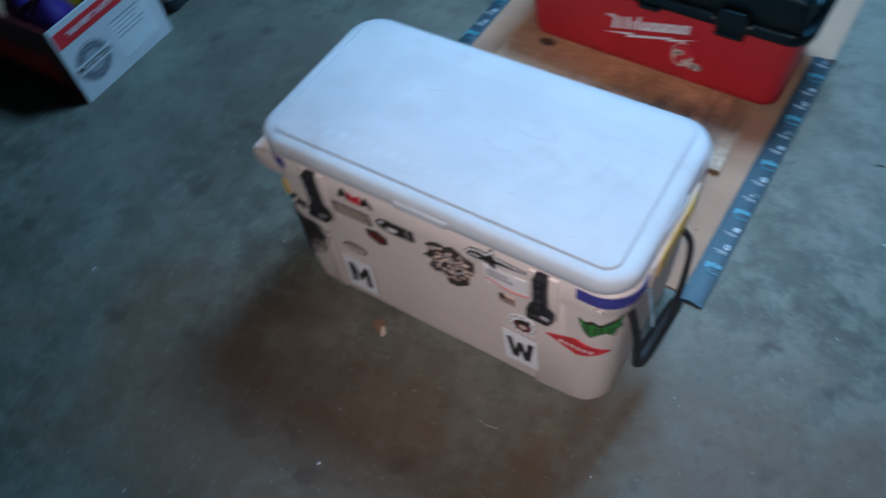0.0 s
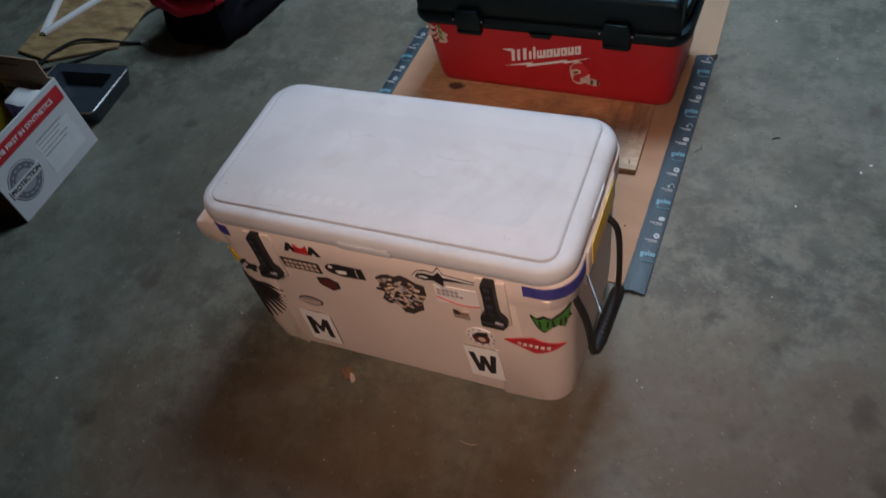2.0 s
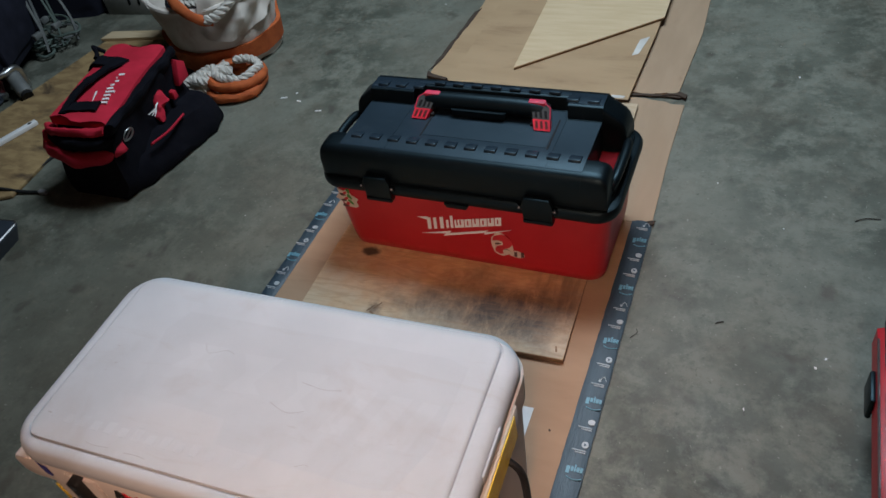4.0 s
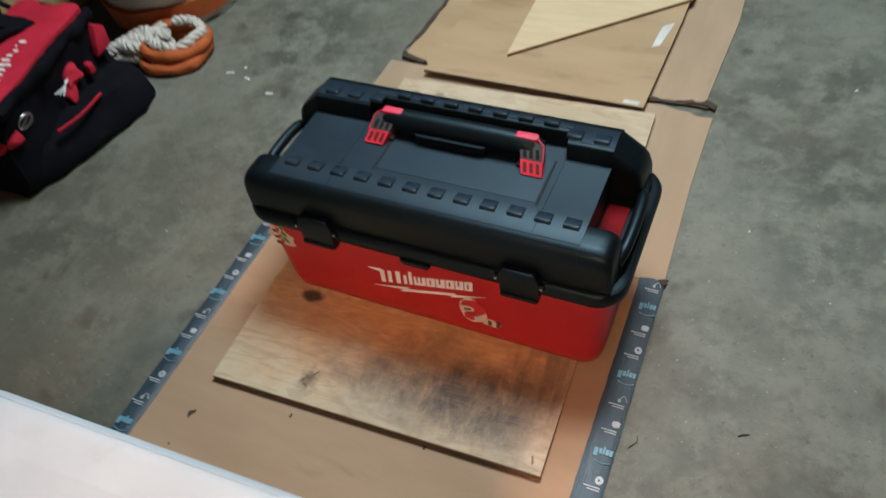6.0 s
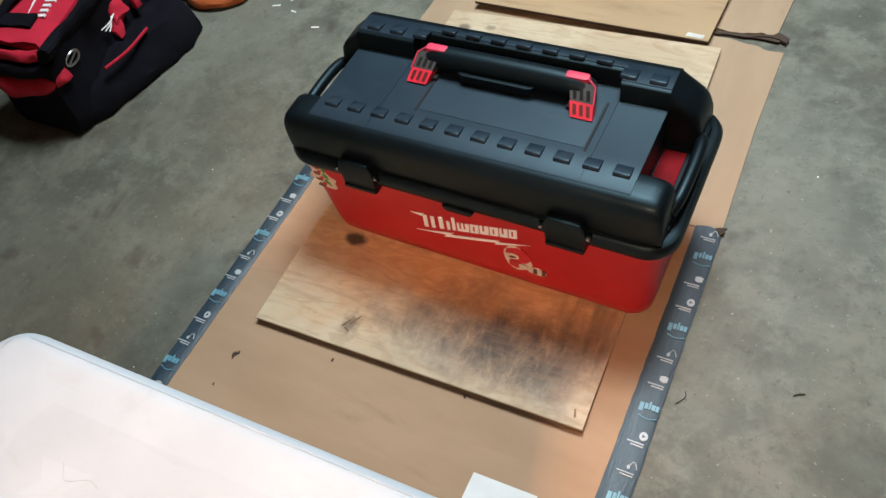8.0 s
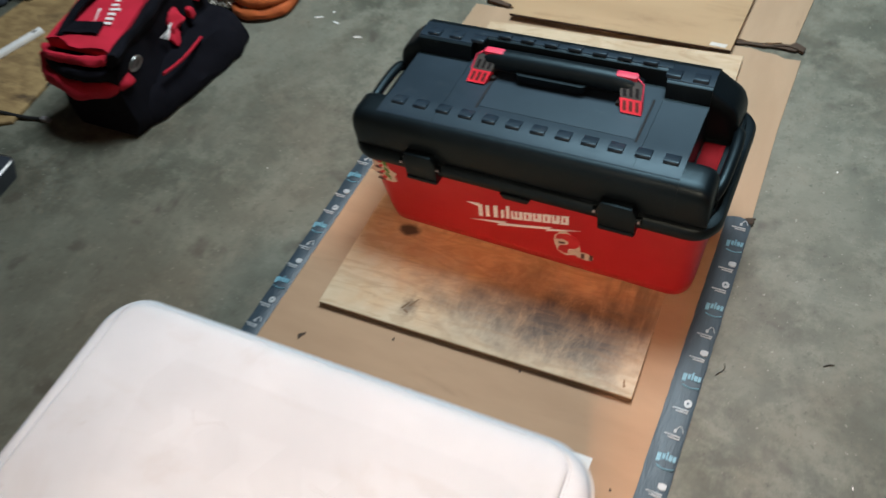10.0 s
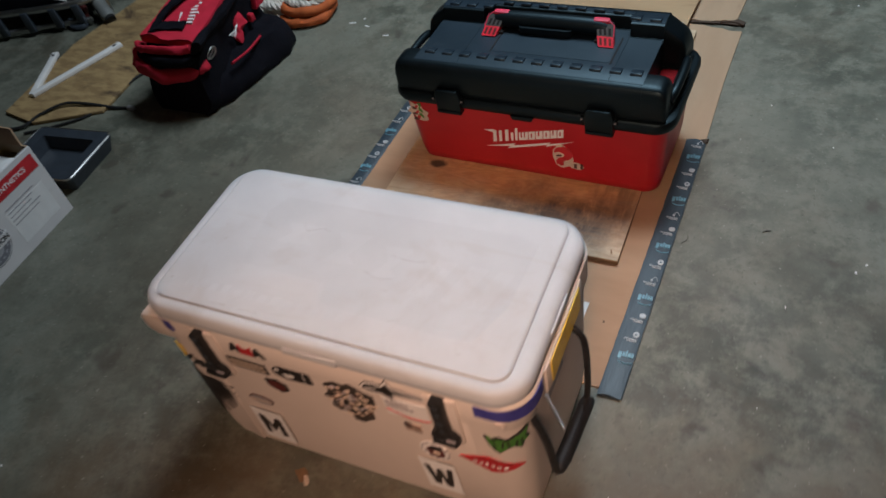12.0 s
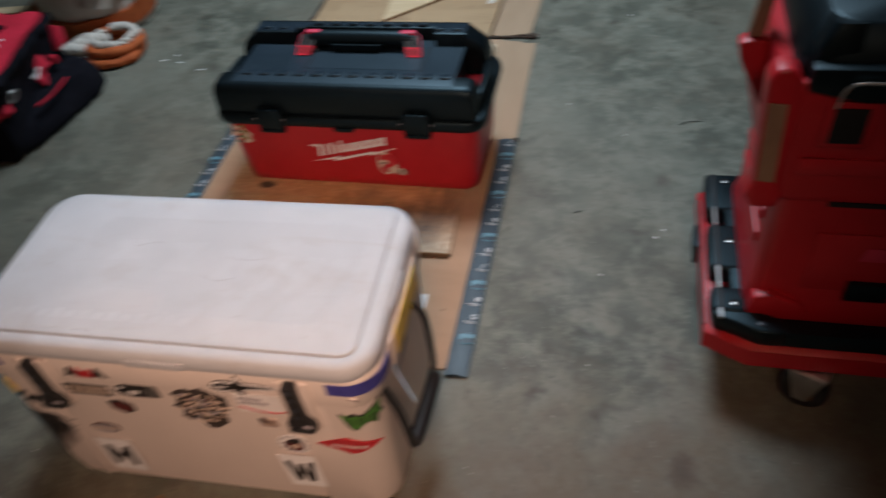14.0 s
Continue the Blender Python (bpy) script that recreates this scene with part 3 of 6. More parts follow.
part("core", prism([(0.001, 0.002), (0.378, 0.331), (0.376, 0.799), (-0.019, 0.799)], "xy", 0.0, 0.0059), PLY_EDGE, offcut, "dark layered plywood edge")
sheet("paper_card", [(-0.218, 0.085), (-0.116, 0.08), (-0.116, 0.198), (-0.217, 0.195)], 0.0042, 0.0052, PAPER, "small white paper card on cardboard", "paper")


# ---------------------------------------------------------------- the cooler
def cooler():
    c = thing("cooler", pose(-0.378, -0.123, 0, 0, 0, 1.3), "white hard cooler with stickers and black rubber latches on concrete", "cooler")
    FY = -0.1715
    SHIFT = pose(0.010, 0, -0.006)
    HANG = pose(0.010, -0.019, 0)
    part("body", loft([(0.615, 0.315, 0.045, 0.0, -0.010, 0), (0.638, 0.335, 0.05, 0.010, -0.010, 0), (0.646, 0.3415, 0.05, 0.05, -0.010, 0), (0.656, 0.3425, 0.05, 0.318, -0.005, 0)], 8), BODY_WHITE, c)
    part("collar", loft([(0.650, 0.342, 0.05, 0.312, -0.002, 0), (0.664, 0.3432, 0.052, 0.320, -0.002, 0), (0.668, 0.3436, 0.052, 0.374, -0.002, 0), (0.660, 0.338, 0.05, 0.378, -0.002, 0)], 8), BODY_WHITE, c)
    for sx in (-1, 1):
        x0, x1 = (-0.262, -0.236) if sx < 0 else (0.188, 0.262)
        rib = prism([(x0, 0.012), (x1, 0.012), (x1, 0.312), (x0, 0.312)], "xz", FY - 0.0018, FY + 0.02, 0.0017)
        for v in rib.verts:
            if abs(v.co.x) > 0.256:
                v.co.y += 0.003
        part("front_rib", rib, BODY_WHITE, c)
    part("front_ledge", prism([(-0.300, 0.306), (-0.344, 0.306), (-0.360, 0.320), (-0.360, 0.346), (-0.353, 0.360), (-0.300, 0.360)], "xz", -0.166, 0.11, 0.004), BODY_WHITE, c)
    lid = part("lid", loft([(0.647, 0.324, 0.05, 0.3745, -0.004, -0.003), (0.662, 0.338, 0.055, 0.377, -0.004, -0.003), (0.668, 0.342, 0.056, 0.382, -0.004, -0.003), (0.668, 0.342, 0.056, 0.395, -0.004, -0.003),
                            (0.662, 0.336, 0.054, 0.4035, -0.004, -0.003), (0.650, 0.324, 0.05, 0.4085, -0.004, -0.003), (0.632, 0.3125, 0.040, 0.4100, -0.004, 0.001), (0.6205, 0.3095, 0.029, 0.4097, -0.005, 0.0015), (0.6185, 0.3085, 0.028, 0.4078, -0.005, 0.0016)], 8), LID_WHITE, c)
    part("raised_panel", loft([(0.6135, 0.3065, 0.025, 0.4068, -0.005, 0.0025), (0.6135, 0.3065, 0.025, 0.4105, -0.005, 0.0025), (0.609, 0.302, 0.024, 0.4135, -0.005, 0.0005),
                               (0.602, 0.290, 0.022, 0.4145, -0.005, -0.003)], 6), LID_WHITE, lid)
    part("lid_tab", block(-0.05, 0.045, -0.1780, -0.165, 0.380, 0.3945, 0.003), LID_WHITE, lid)
    part("lid_tab", block(0.318, 0.3318, -0.045, 0.03, 0.383, 0.3985, 0.003), LID_WHITE, lid)
    part("lid_notch", block(-0.3392, -0.333, -0.045, 0.01, 0.386, 0.395, 0.002), GREY_INK, lid, "grey hinge notch")
    # the ghost of a peeled decal: a greyer field with paler slashes, and a row of faint moulded marks
    ghost = part("decal_ghost", prism([(-0.21, 0.06), (-0.19, 0.10), (0.24, 0.105), (0.268, 0.095), (0.262, -0.03), (0.235, -0.098), (0.20, -0.104), (-0.02, -0.098), (-0.03, -0.06), (-0.19, -0.055)], "xy", 0.4140, 0.41458), LID_GHOST, lid, "greyish ghost of a peeled decal")
    for x, w in ((0.105, 0.034), (0.160, 0.030), (0.205, 0.026)):
        part("pale_slash", prism(slant(x, x + w, -0.045, 0.03, 0.022), "xy", 0.4143, 0.41466), LID_WHITE, ghost)
    part("pale_slash", prism(slant(0.117, 0.127, -0.03, 0.018, 0.014), "xy", 0.4144, 0.41474), LID_GHOST, ghost)
    for x0, x1, y0, y1 in ((-0.17, -0.09, 0.0, 0.05), (-0.07, 0.0, -0.02, 0.05), (0.02, 0.08, -0.03, 0.04)):
        part("pale_slash", prism([(x0 + 0.01, y0), (x1, y0 + 0.006), (x1 - 0.02, y0 + 0.022), (x1 + 0.004, y1), (x0 + 0.012, y1 - 0.004), (x0 + 0.03, (y0 + y1) / 2)], "xy", 0.4143, 0.41466), LID_WHITE, ghost)
    for k in range(13):
        x = -0.262 + 0.0235 * k
        part("embossed_mark", prism(slant(x, x + 0.013, -0.122, -0.108 + 0.004 * (k % 2), 0.002), "xy", 0.4138, 0.41490), LID_WHITE, lid)
    for pts in (((-0.205, -0.140), (-0.192, -0.1425), (-0.168, -0.1405)), ((-0.14, -0.1415), (-0.12, -0.1405), (-0.105, -0.1418)), ((0.10, -0.10), (0.112, -0.094), (0.118, -0.096)), ((0.215, -0.118), (0.221, -0.126), (0.226, -0.122)), ((0.05, 0.02), (0.085, 0.016), (0.11, 0.02)), ((-0.13, 0.05), (-0.115, 0.035), (-0.09, 0.045), (-0.075, 0.042)), ((0.02, -0.02), (0.05, -0.03), (0.075, -0.022))):
        part("scuff", tube(smooth_line([(x, y, 0.4147) for x, y in pts]), 0.00024, 5), GREY_INK, lid, "thin dark scuff")
    # latches
    for lx in (-0.230, 0.193):
        outline = [(-0.0115, 0.374), (-0.008, 0.379), (0.008, 0.379), (0.0115, 0.374), (0.0105, 0.342), (0.0115, 0.300), (0.0220, 0.288), (0.0225, 0.272), (0.016, 0.266),
                   (-0.016, 0.266), (-0.0225, 0.272), (-0.0220, 0.288), (-0.0115, 0.300), (-0.0105, 0.342)]
        latch = part("latch", prism([(lx + x, z) for x, z in outline], "xz", FY - 0.016, FY + 0.002, 0.0026), BLACK_RUBBER, c, "black rubber T-latch", SHIFT)
        part("latch_recess", prism(slant(lx - 0.024, lx + 0.026, 0.262, 0.376), "xz", FY - 0.0052, FY + 0.002, 0.002), BODY_WHITE, c, "", SHIFT)
        for z, r in ((0.369, 0.0048), (0.350, 0.0042), (0.326, 0.0056), (0.306, 0.0040)):
            part("latch_pin", prism(disc_poly(lx, z, r, r, 14), "xz", FY - 0.0172, FY - 0.013), NAVY_PLASTIC, latch, "dark grey pin")
        part("latch_tag", block(lx + 0.004, lx + 0.018, FY - 0.0178, FY - 0.014, 0.277, 0.286, 0.0006, 1), GREY_INK, latch, "small grey moulded tag")
        part("latch_bar", block(lx - 0.020, lx + 0.020, FY - 0.021, FY - 0.011, 0.268, 0.281, 0.004), BLACK_RUBBER, latch)

    def sticker(name, poly, material, layer=1, parent=c, label="", base=FY, slide=(0.0, 0.0)):
        if min(x for x, z in poly) < -0.26:
            poly = [(x - 0.012, z) for x, z in poly]
        bm = prism(poly, "xz", base - 0.0006 - 0.0007 * layer, base + 0.001)
        flat = 0.253 + 0.031 * sum(z for x, z in poly) / len(poly)
        if max(abs(x) for x, z in poly) > 0.250:
            for cut in (0.256, 0.266, 0.276, 0.288, 0.300, 0.312):
                for sx in (-1, 1):
                    bmesh.ops.bisect_plane(bm, geom=bm.verts[:] + bm.edges[:] + bm.faces[:], plane_co=(sx * cut - 0.0, 0, 0), plane_no=(1, 0, 0))
            for v in bm.verts:
                reach = flat + 0.010 + (0.017 if v.co.x < 0 else 0.0)
                over = abs(v.co.x + 0.010) - reach
                if over > 0:
                    depth = v.co.y - FY
                    turn = min(over / 0.05, 1.45)
                    v.co.x = math.copysign(reach + (0.05 - depth) * math.sin(turn), v.co.x) - 0.010
                    v.co.y = FY + 0.05 - (0.05 - depth) * math.cos(turn)
        return part(name, bm, material, parent, label, pose(0.010 + slide[0], 0, slide[1] - 0.006) if parent is c else None)

    RIB = FY - 0.0018
    for letter, x, z, w, h, turn in (("M", -0.188, 0.104, 0.066, 0.104, 1.0), ("W", 0.153, 0.118, 0.064, 0.100, -2.0)):
        plate = part("letter_plate", prism([(-w / 2, -h / 2), (w / 2, -h / 2), (w / 2, h / 2), (-w / 2, h / 2)], "xz", -0.001, 0.0), REFLECTIVE, c,
                     "white reflective square sticker", pose(x + 0.010, FY - 0.0045, z - 0.004, 0, turn, 0))
        glyph = [(-0.5, -0.5), (-0.5, 0.5), (-0.26, 0.5), (0.0, 0.02), (0.26, 0.5), (0.5, 0.5), (0.5, -0.5), (0.25, -0.5), (0.25, 0.1), (0.06, -0.28), (-0.06, -0.28), (-0.25, 0.1), (-0.25, -0.5)]
        if letter == "W":
            glyph = [(-0.56, 0.5), (-0.36, -0.5), (-0.12, -0.5), (0.0, -0.02), (0.12, -0.5), (0.36, -0.5), (0.56, 0.5), (0.33, 0.5), (0.22, -0.12), (0.10, 0.38), (-0.10, 0.38), (-0.22, -0.12), (-0.33, 0.5)]
        part("letter", prism([(0.046 * u, 0.062 * v) for u, v in glyph], "xz", -0.0017, -0.0005), BLACK_INK, plate, "black capital " + letter)
    # a three-part word mark, as plain shapes
    x, z = -0.148, 0.353
    for dx in (-0.022, 0.024):
        sticker("word_mark", [(x + dx - 0.013, z - 0.012), (x + dx - 0.005, z - 0.012), (x + dx, z - 0.003), (x + dx + 0.005, z - 0.012), (x + dx + 0.013, z - 0.012), (x + dx + 0.003, z + 0.012), (x + dx - 0.003, z + 0.012)], BLACK_INK)
    sticker("word_mark", [(x - 0.012, z - 0.012), (x + 0.013, z - 0.012), (x + 0.014, z + 0.012), (x + 0.004, z + 0.004), (x, z + 0.002), (x - 0.004, z + 0.004), (x - 0.011, z + 0.012)], RED_INK, 2)
    bar = sticker("bar_sticker", [(-0.192, 0.33), (-0.116, 0.33), (-0.114, 0.303), (-0.19, 0.303)], BLACK_INK, label="black sticker with two rows of unreadable print", slide=(-0.010, -0.012))
    for row in range(2):
        for k in range(7):
            px = -0.185 + 0.0098 * k
            sticker("print_bar", slant(px, px + 0.007, 0.3195 - 0.0115 * row, 0.3265 - 0.0115 * row), CREAM_INK, 2, bar)
    bul = sticker("black_sticker", [(-0.104, 0.328), (-0.098, 0.336), (-0.085, 0.341), (-0.03, 0.341), (-0.029, 0.312), (-0.075, 0.309), (-0.095, 0.313), (-0.103, 0.32)], BLACK_INK, label="black rounded sticker with white marks", slide=(-0.008, -0.012))
    sticker("white_mark", disc_poly(-0.073, 0.322, 0.009, 0.006, 9, 0.3, seed=2), WHITE_INK, 2, bul)
    sticker("white_mark", disc_poly(-0.092, 0.333, 0.005, 0.004, 9, 0.3, seed=4), WHITE_INK, 2, bul)
    sticker("white_mark", slant(-0.043, -0.042, 0.315, 0.338), WHITE_INK, 2, bul)
    hexa = sticker("hex_sticker", [(-0.142, 0.285), (-0.118, 0.29), (-0.1, 0.28), (-0.1, 0.263), (-0.118, 0.253), (-0.14, 0.266)], BLACK_INK, label="small dark brown hexagon sticker", slide=(0.0, -0.009))
    sticker("centre", [(-0.136, 0.282), (-0.118, 0.286), (-0.105, 0.278), (-0.105, 0.265), (-0.118, 0.258), (-0.135, 0.268)], DARK_RED_INK, 2, hexa)
    oval = sticker("oval_sticker", disc_poly(-0.178, 0.196, 0.026, 0.014, 20), BROWN_INK, label="small faded oval sticker", slide=(-0.006, -0.007))
    sticker("centre", disc_poly(-0.178, 0.196, 0.023, 0.0115, 20), GREY_INK, 2, oval)
    sticker("band", slant(-0.2, -0.156, 0.193, 0.199), CREAM_INK, 3, oval)
    # crowded drawing: shards of black, grey and cream
    art = sticker("art_sticker", disc_poly(0.036, 0.286, 0.046, 0.05, 22, 0.22, seed=11), TAUPE_INK, label="crowded black and cream drawing sticker", slide=(-0.008, 0.0))
    rnd = random.Random(7)
    for k in range(110):
        a, r = rnd.uniform(0, 6.28), 0.040 * math.sqrt(rnd.random())
        sticker("shard", disc_poly(0.036 + r * math.cos(a), 0.286 + r * math.sin(a), rnd.uniform(0.004, 0.011), rnd.uniform(0.0012, 0.0030), 6, 0.4, rnd.uniform(-0.9, 0.9), k),
                rnd.choice((CREAM_INK, GREY_INK, CREAM_INK, CREAM_INK, BROWN_INK, BLACK_INK, BLACK_INK)), 2 + k % 3, art)
    # long star-shaped mark
    def star(s):
        outline = [(0.070 - s, 0.372), (0.076, 0.382 + s), (0.09, 0.386 + s), (0.105, 0.384 + s), (0.115, 0.397 + 2 * s), (0.121, 0.384 + s), (0.182 + 6 * s, 0.381), (0.121, 0.374 - s), (0.119, 0.357 - 2 * s),
                (0.102, 0.369 - s), (0.086, 0.366 - s), (0.076, 0.367 - s)]
        return [(x + 0.010, z - 0.019) for x, z in outline]
    star_back = sticker("star_sticker", star(0.0052), BLACK_INK, label="long pointed star sticker in black and white", slide=(-0.016, -0.006))
    sticker("white_line", star(0.0034), WHITE_INK, 2, star_back)
    sticker("star", star(-0.0006), BLACK_INK, 3, star_back)
    sticker("white_eye", disc_poly(0.096, 0.3565, 0.009, 0.0016, 12), WHITE_INK, 4, star_back)
    lab = sticker("white_label", [(0.104, 0.336), (0.181, 0.338), (0.183, 0.294), (0.106, 0.288)], WHITE_INK, 1, label="white sticker with faint print and a red arc", slide=(-0.012, -0.003))
    for row, n in ((0.324, 5), (0.314, 6)):
        for k in range(n):
            sticker("print_bar", slant(0.109 + 0.0078 * k, 0.115 + 0.0078 * k, row - 0.003, row + 0.004), GREY_INK, 2, lab)
    part("red_arc", tube([(0.106 + 0.074 * t, FY - 0.0018, 0.304 - 0.012 * math.sin(math.pi * t * 0.8)) for t in (0, 0.2, 0.4, 0.6, 0.8, 1)], 0.0011, 5), RED_INK, lab, "red printed arc")
    flag = sticker("flag_sticker", slant(0.128, 0.156, 0.250, 0.272), CREAM_INK, label="tiny faded flag sticker", slide=(-0.012, -0.003))
    sticker("corner_field", slant(0.128, 0.140, 0.262, 0.272), BLACK_INK, 2, flag)
    for k in range(3):
        sticker("stripe", slant(0.128, 0.156, 0.252 + 0.007 * k, 0.2545 + 0.007 * k), BROWN_INK, 2 + (k == 2), flag)
    rd = sticker("round_sticker", disc_poly(0.156, 0.200, 0.028, 0.027, 26), WHITE_INK, label="round white sticker with a dark red badge")
    for k in range(12):
        a = 2 * math.pi * k / 12
        sticker("print_mark", disc_poly(0.156 + 0.0235 * math.cos(a), 0.200 + 0.0225 * math.sin(a), 0.0038, 0.002, 6, 0, a + 1.57), GREY_INK, 2, rd)
    sticker("badge", disc_poly(0.156, 0.197, 0.0165, 0.0165, 16, 0.06, seed=3), DARK_RED_INK, 2, rd)
    sticker("badge_top", disc_poly(0.158, 0.210, 0.014, 0.006, 12, 0.1, 0.3, 3), BLACK_INK, 3, rd)
    sticker("badge_centre", disc_poly(0.157, 0.195, 0.007, 0.006, 12), CREAM_INK, 3, rd)
    dia = sticker("diamond_sticker", [(0.199, 0.214), (0.250, 0.236), (0.304, 0.215), (0.252, 0.191)], RED_INK, 1, label="red diamond sticker with white print", base=RIB)
    for k in range(6):
        px = 0.2225 + 0.0098 * k
        sticker("print_bar", slant(px, px + 0.0058, 0.2090, 0.2170, 0.001), WHITE_INK, 2, dia, base=RIB)
        sticker("print_gap", slant(px + 0.0022, px + 0.0040, 0.211 + 0.002 * (k % 2), 0.2145 + 0.002 * (k % 2)), RED_INK, 3, dia, base=RIB)
    zig = [(0.252, 0.305), (0.262, 0.298), (0.272, 0.306), (0.284, 0.297), (0.298, 0.306), (0.310, 0.312), (0.321, 0.321), (0.314, 0.300), (0.318, 0.288), (0.309, 0.284), (0.304, 0.268), (0.294, 0.279),
           (0.283, 0.274), (0.272, 0.262), (0.264, 0.27), (0.258, 0.284)]
    gr = sticker("jagged_sticker", zig, BLACK_INK, 2, label="jagged green sticker with a black outline", base=RIB)
    sticker("green_field", [(0.2875 + (px - 0.2875) * 0.88, 0.289 + (pz - 0.289) * 0.82) for px, pz in zig], GREEN_INK, 3, gr, base=RIB)
    for k in range(5):
        sticker("dark_stroke", slant(0.266 + 0.0095 * k, 0.269 + 0.0095 * k, 0.278, 0.295, 0.003 * (k % 2) - 0.001), BLACK_INK, 4, gr, base=RIB)
    # black feather drawing near the corner
    quill = sticker("feather_sticker", [(-0.318, 0.226), (-0.296, 0.224), (-0.276, 0.214), (-0.292, 0.208), (-0.314, 0.206)], BLACK_INK, 1, label="black feather drawing sticker", base=FY)
    for k in range(9):
        ang, span, ox = math.radians(-92 + 7.5 * k), 0.135 - 0.009 * k, -0.313 + 0.0035 * k
        cx, cz = math.cos(ang), math.sin(ang)
        sticker("feather", [(ox + u * span * cx - w * cz, 0.214 + u * span * cz + w * cx) for u, w in ((0, -0.0016), (0.35, -0.0032), (0.75, -0.0024), (1, 0), (0.72, 0.0022), (0.3, 0.003), (0, 0.0016))], BLACK_INK, 2, quill, base=FY)
    sticker("feather", [(-0.278, 0.216), (-0.262, 0.216), (-0.228, 0.200), (-0.262, 0.207)], BLACK_INK, 2, quill, base=FY)
    scr = sticker("scribble_sticker", disc_poly(-0.272, 0.262, 0.014, 0.012, 12, 0.5, 0.5, 9), BLACK_INK, 1, label="small black scribble sticker", base=FY)
    sticker("scribble", disc_poly(-0.287, 0.274, 0.010, 0.004, 9, 0.5, 0.9, 5), BLACK_INK, 1, scr, base=FY)
    sticker("yellow_sticker", disc_poly(-0.305, 0.287, 0.013, 0.02, 14), YELLOW_FILM, 1, label="small yellow sticker", base=FY + 0.0006)
    # blue tape over the collar's corners
    outline = rrect(0.6680, 0.3476, 0.0535, 10)
    for lo, hi in ((-1.0, 0.32), (None, None)):
        if lo is not None:
            run = [p for p in outline if p[0] > 0.275 and p[1] < -0.10]
            run = [(0.256, -0.1738)] + run + [(0.3340, -0.105)]
        else:
            run = [p for p in outline if p[0] < -0.285 and p[1] < -0.145] + [(-0.280, -0.1738)]
            run = sorted(run, key=lambda p: p[0])
        loops = [[(x, y, 0.347), (x * 0.996, y * 0.993, 0.347), (x * 0.996, y * 0.993, 0.372), (x, y, 0.372)] for x, y in run]
        part("tape_patch", rings(bmesh.new(), loops), BLUE_TAPE, c, "blue painter's tape strip")
    part("collar_button", prism(disc_poly(0.29, 0.333, 0.008, 0.007, 14), "xz", -0.1735, -0.16), BODY_WHITE, c)
    part("side_ledge", block(0.315, 0.3355, -0.092, 0.082, 0.316, 0.3735, 0.004), BODY_WHITE, c)
    # side: reflective strip, rope handle, bead chain
    part("reflective_strip", block(0.3352, 0.3372, -0.074, 0.064, 0.324, 0.3720, 0.0005, 1), YELLOW_FILM, c, "yellow reflective strip")
    part("side_marks", block(0.318, 0.3245, -0.07, 0.0, 0.26, 0.298, 0.0005, 1), GREY_INK, c, "faded printed patch")
    handle = part("rope_handle", tube(smooth_line([(0.315, 0.045, 0.330), (0.342, 0.042, 0.30), (0.347, 0.036, 0.21), (0.345, 0.03, 0.145)]), 0.0055, 8), BLACK_RUBBER, c, "black rope carrying handle", HANG)
    part("handle_cord", tube(smooth_line([(0.305, -0.11, 0.325), (0.328, -0.112, 0.25), (0.336, -0.108, 0.15)]), 0.0065, 8), BLACK_RUBBER, handle)
    part("grip", tube([(0.347, 0.036, 0.150), (0.347, 0.03, 0.147), (0.346, 0.022, 0.146), (0.338, -0.095, 0.150), (0.337, -0.103, 0.151), (0.336, -0.108, 0.152)],
                      [0.008, 0.0115, 0.0125, 0.0125, 0.0115, 0.008], 14), BLACK_RUBBER, handle, "ribbed black rubber grip")
    for k in range(12):
        y = -0.084 + 0.0088 * k
        part("grip_rib", tube([(0.340 + 0.0005 * k, y, 0.1500 - 0.0003 * k), (0.3402 + 0.0005 * k, y + 0.003, 0.1499 - 0.0003 * k)], 0.0130, 12), BLACK_RUBBER, handle)
    part("dark_pocket", prism(disc_poly(-0.05, 0.30, 0.012, 0.012, 12), "yz", 0.316, 0.3255), BLACK_RUBBER, c, "dark rope hole")
    for k in range(17):
        t = k / 16
        bm2 = bmesh.new()
        bmesh.ops.create_uvsphere(bm2, u_segments=6, v_segments=4, radius=0.0026,
                                  matrix=Matrix.Translation((0.327 + 0.012 * t, -0.088 + 0.022 * t, 0.335 - 0.125 * t)))
        part("chain_bead", bm2, STEEL, c, "steel ball chain" if k == 0 else "", HANG)
    return c


cooler()


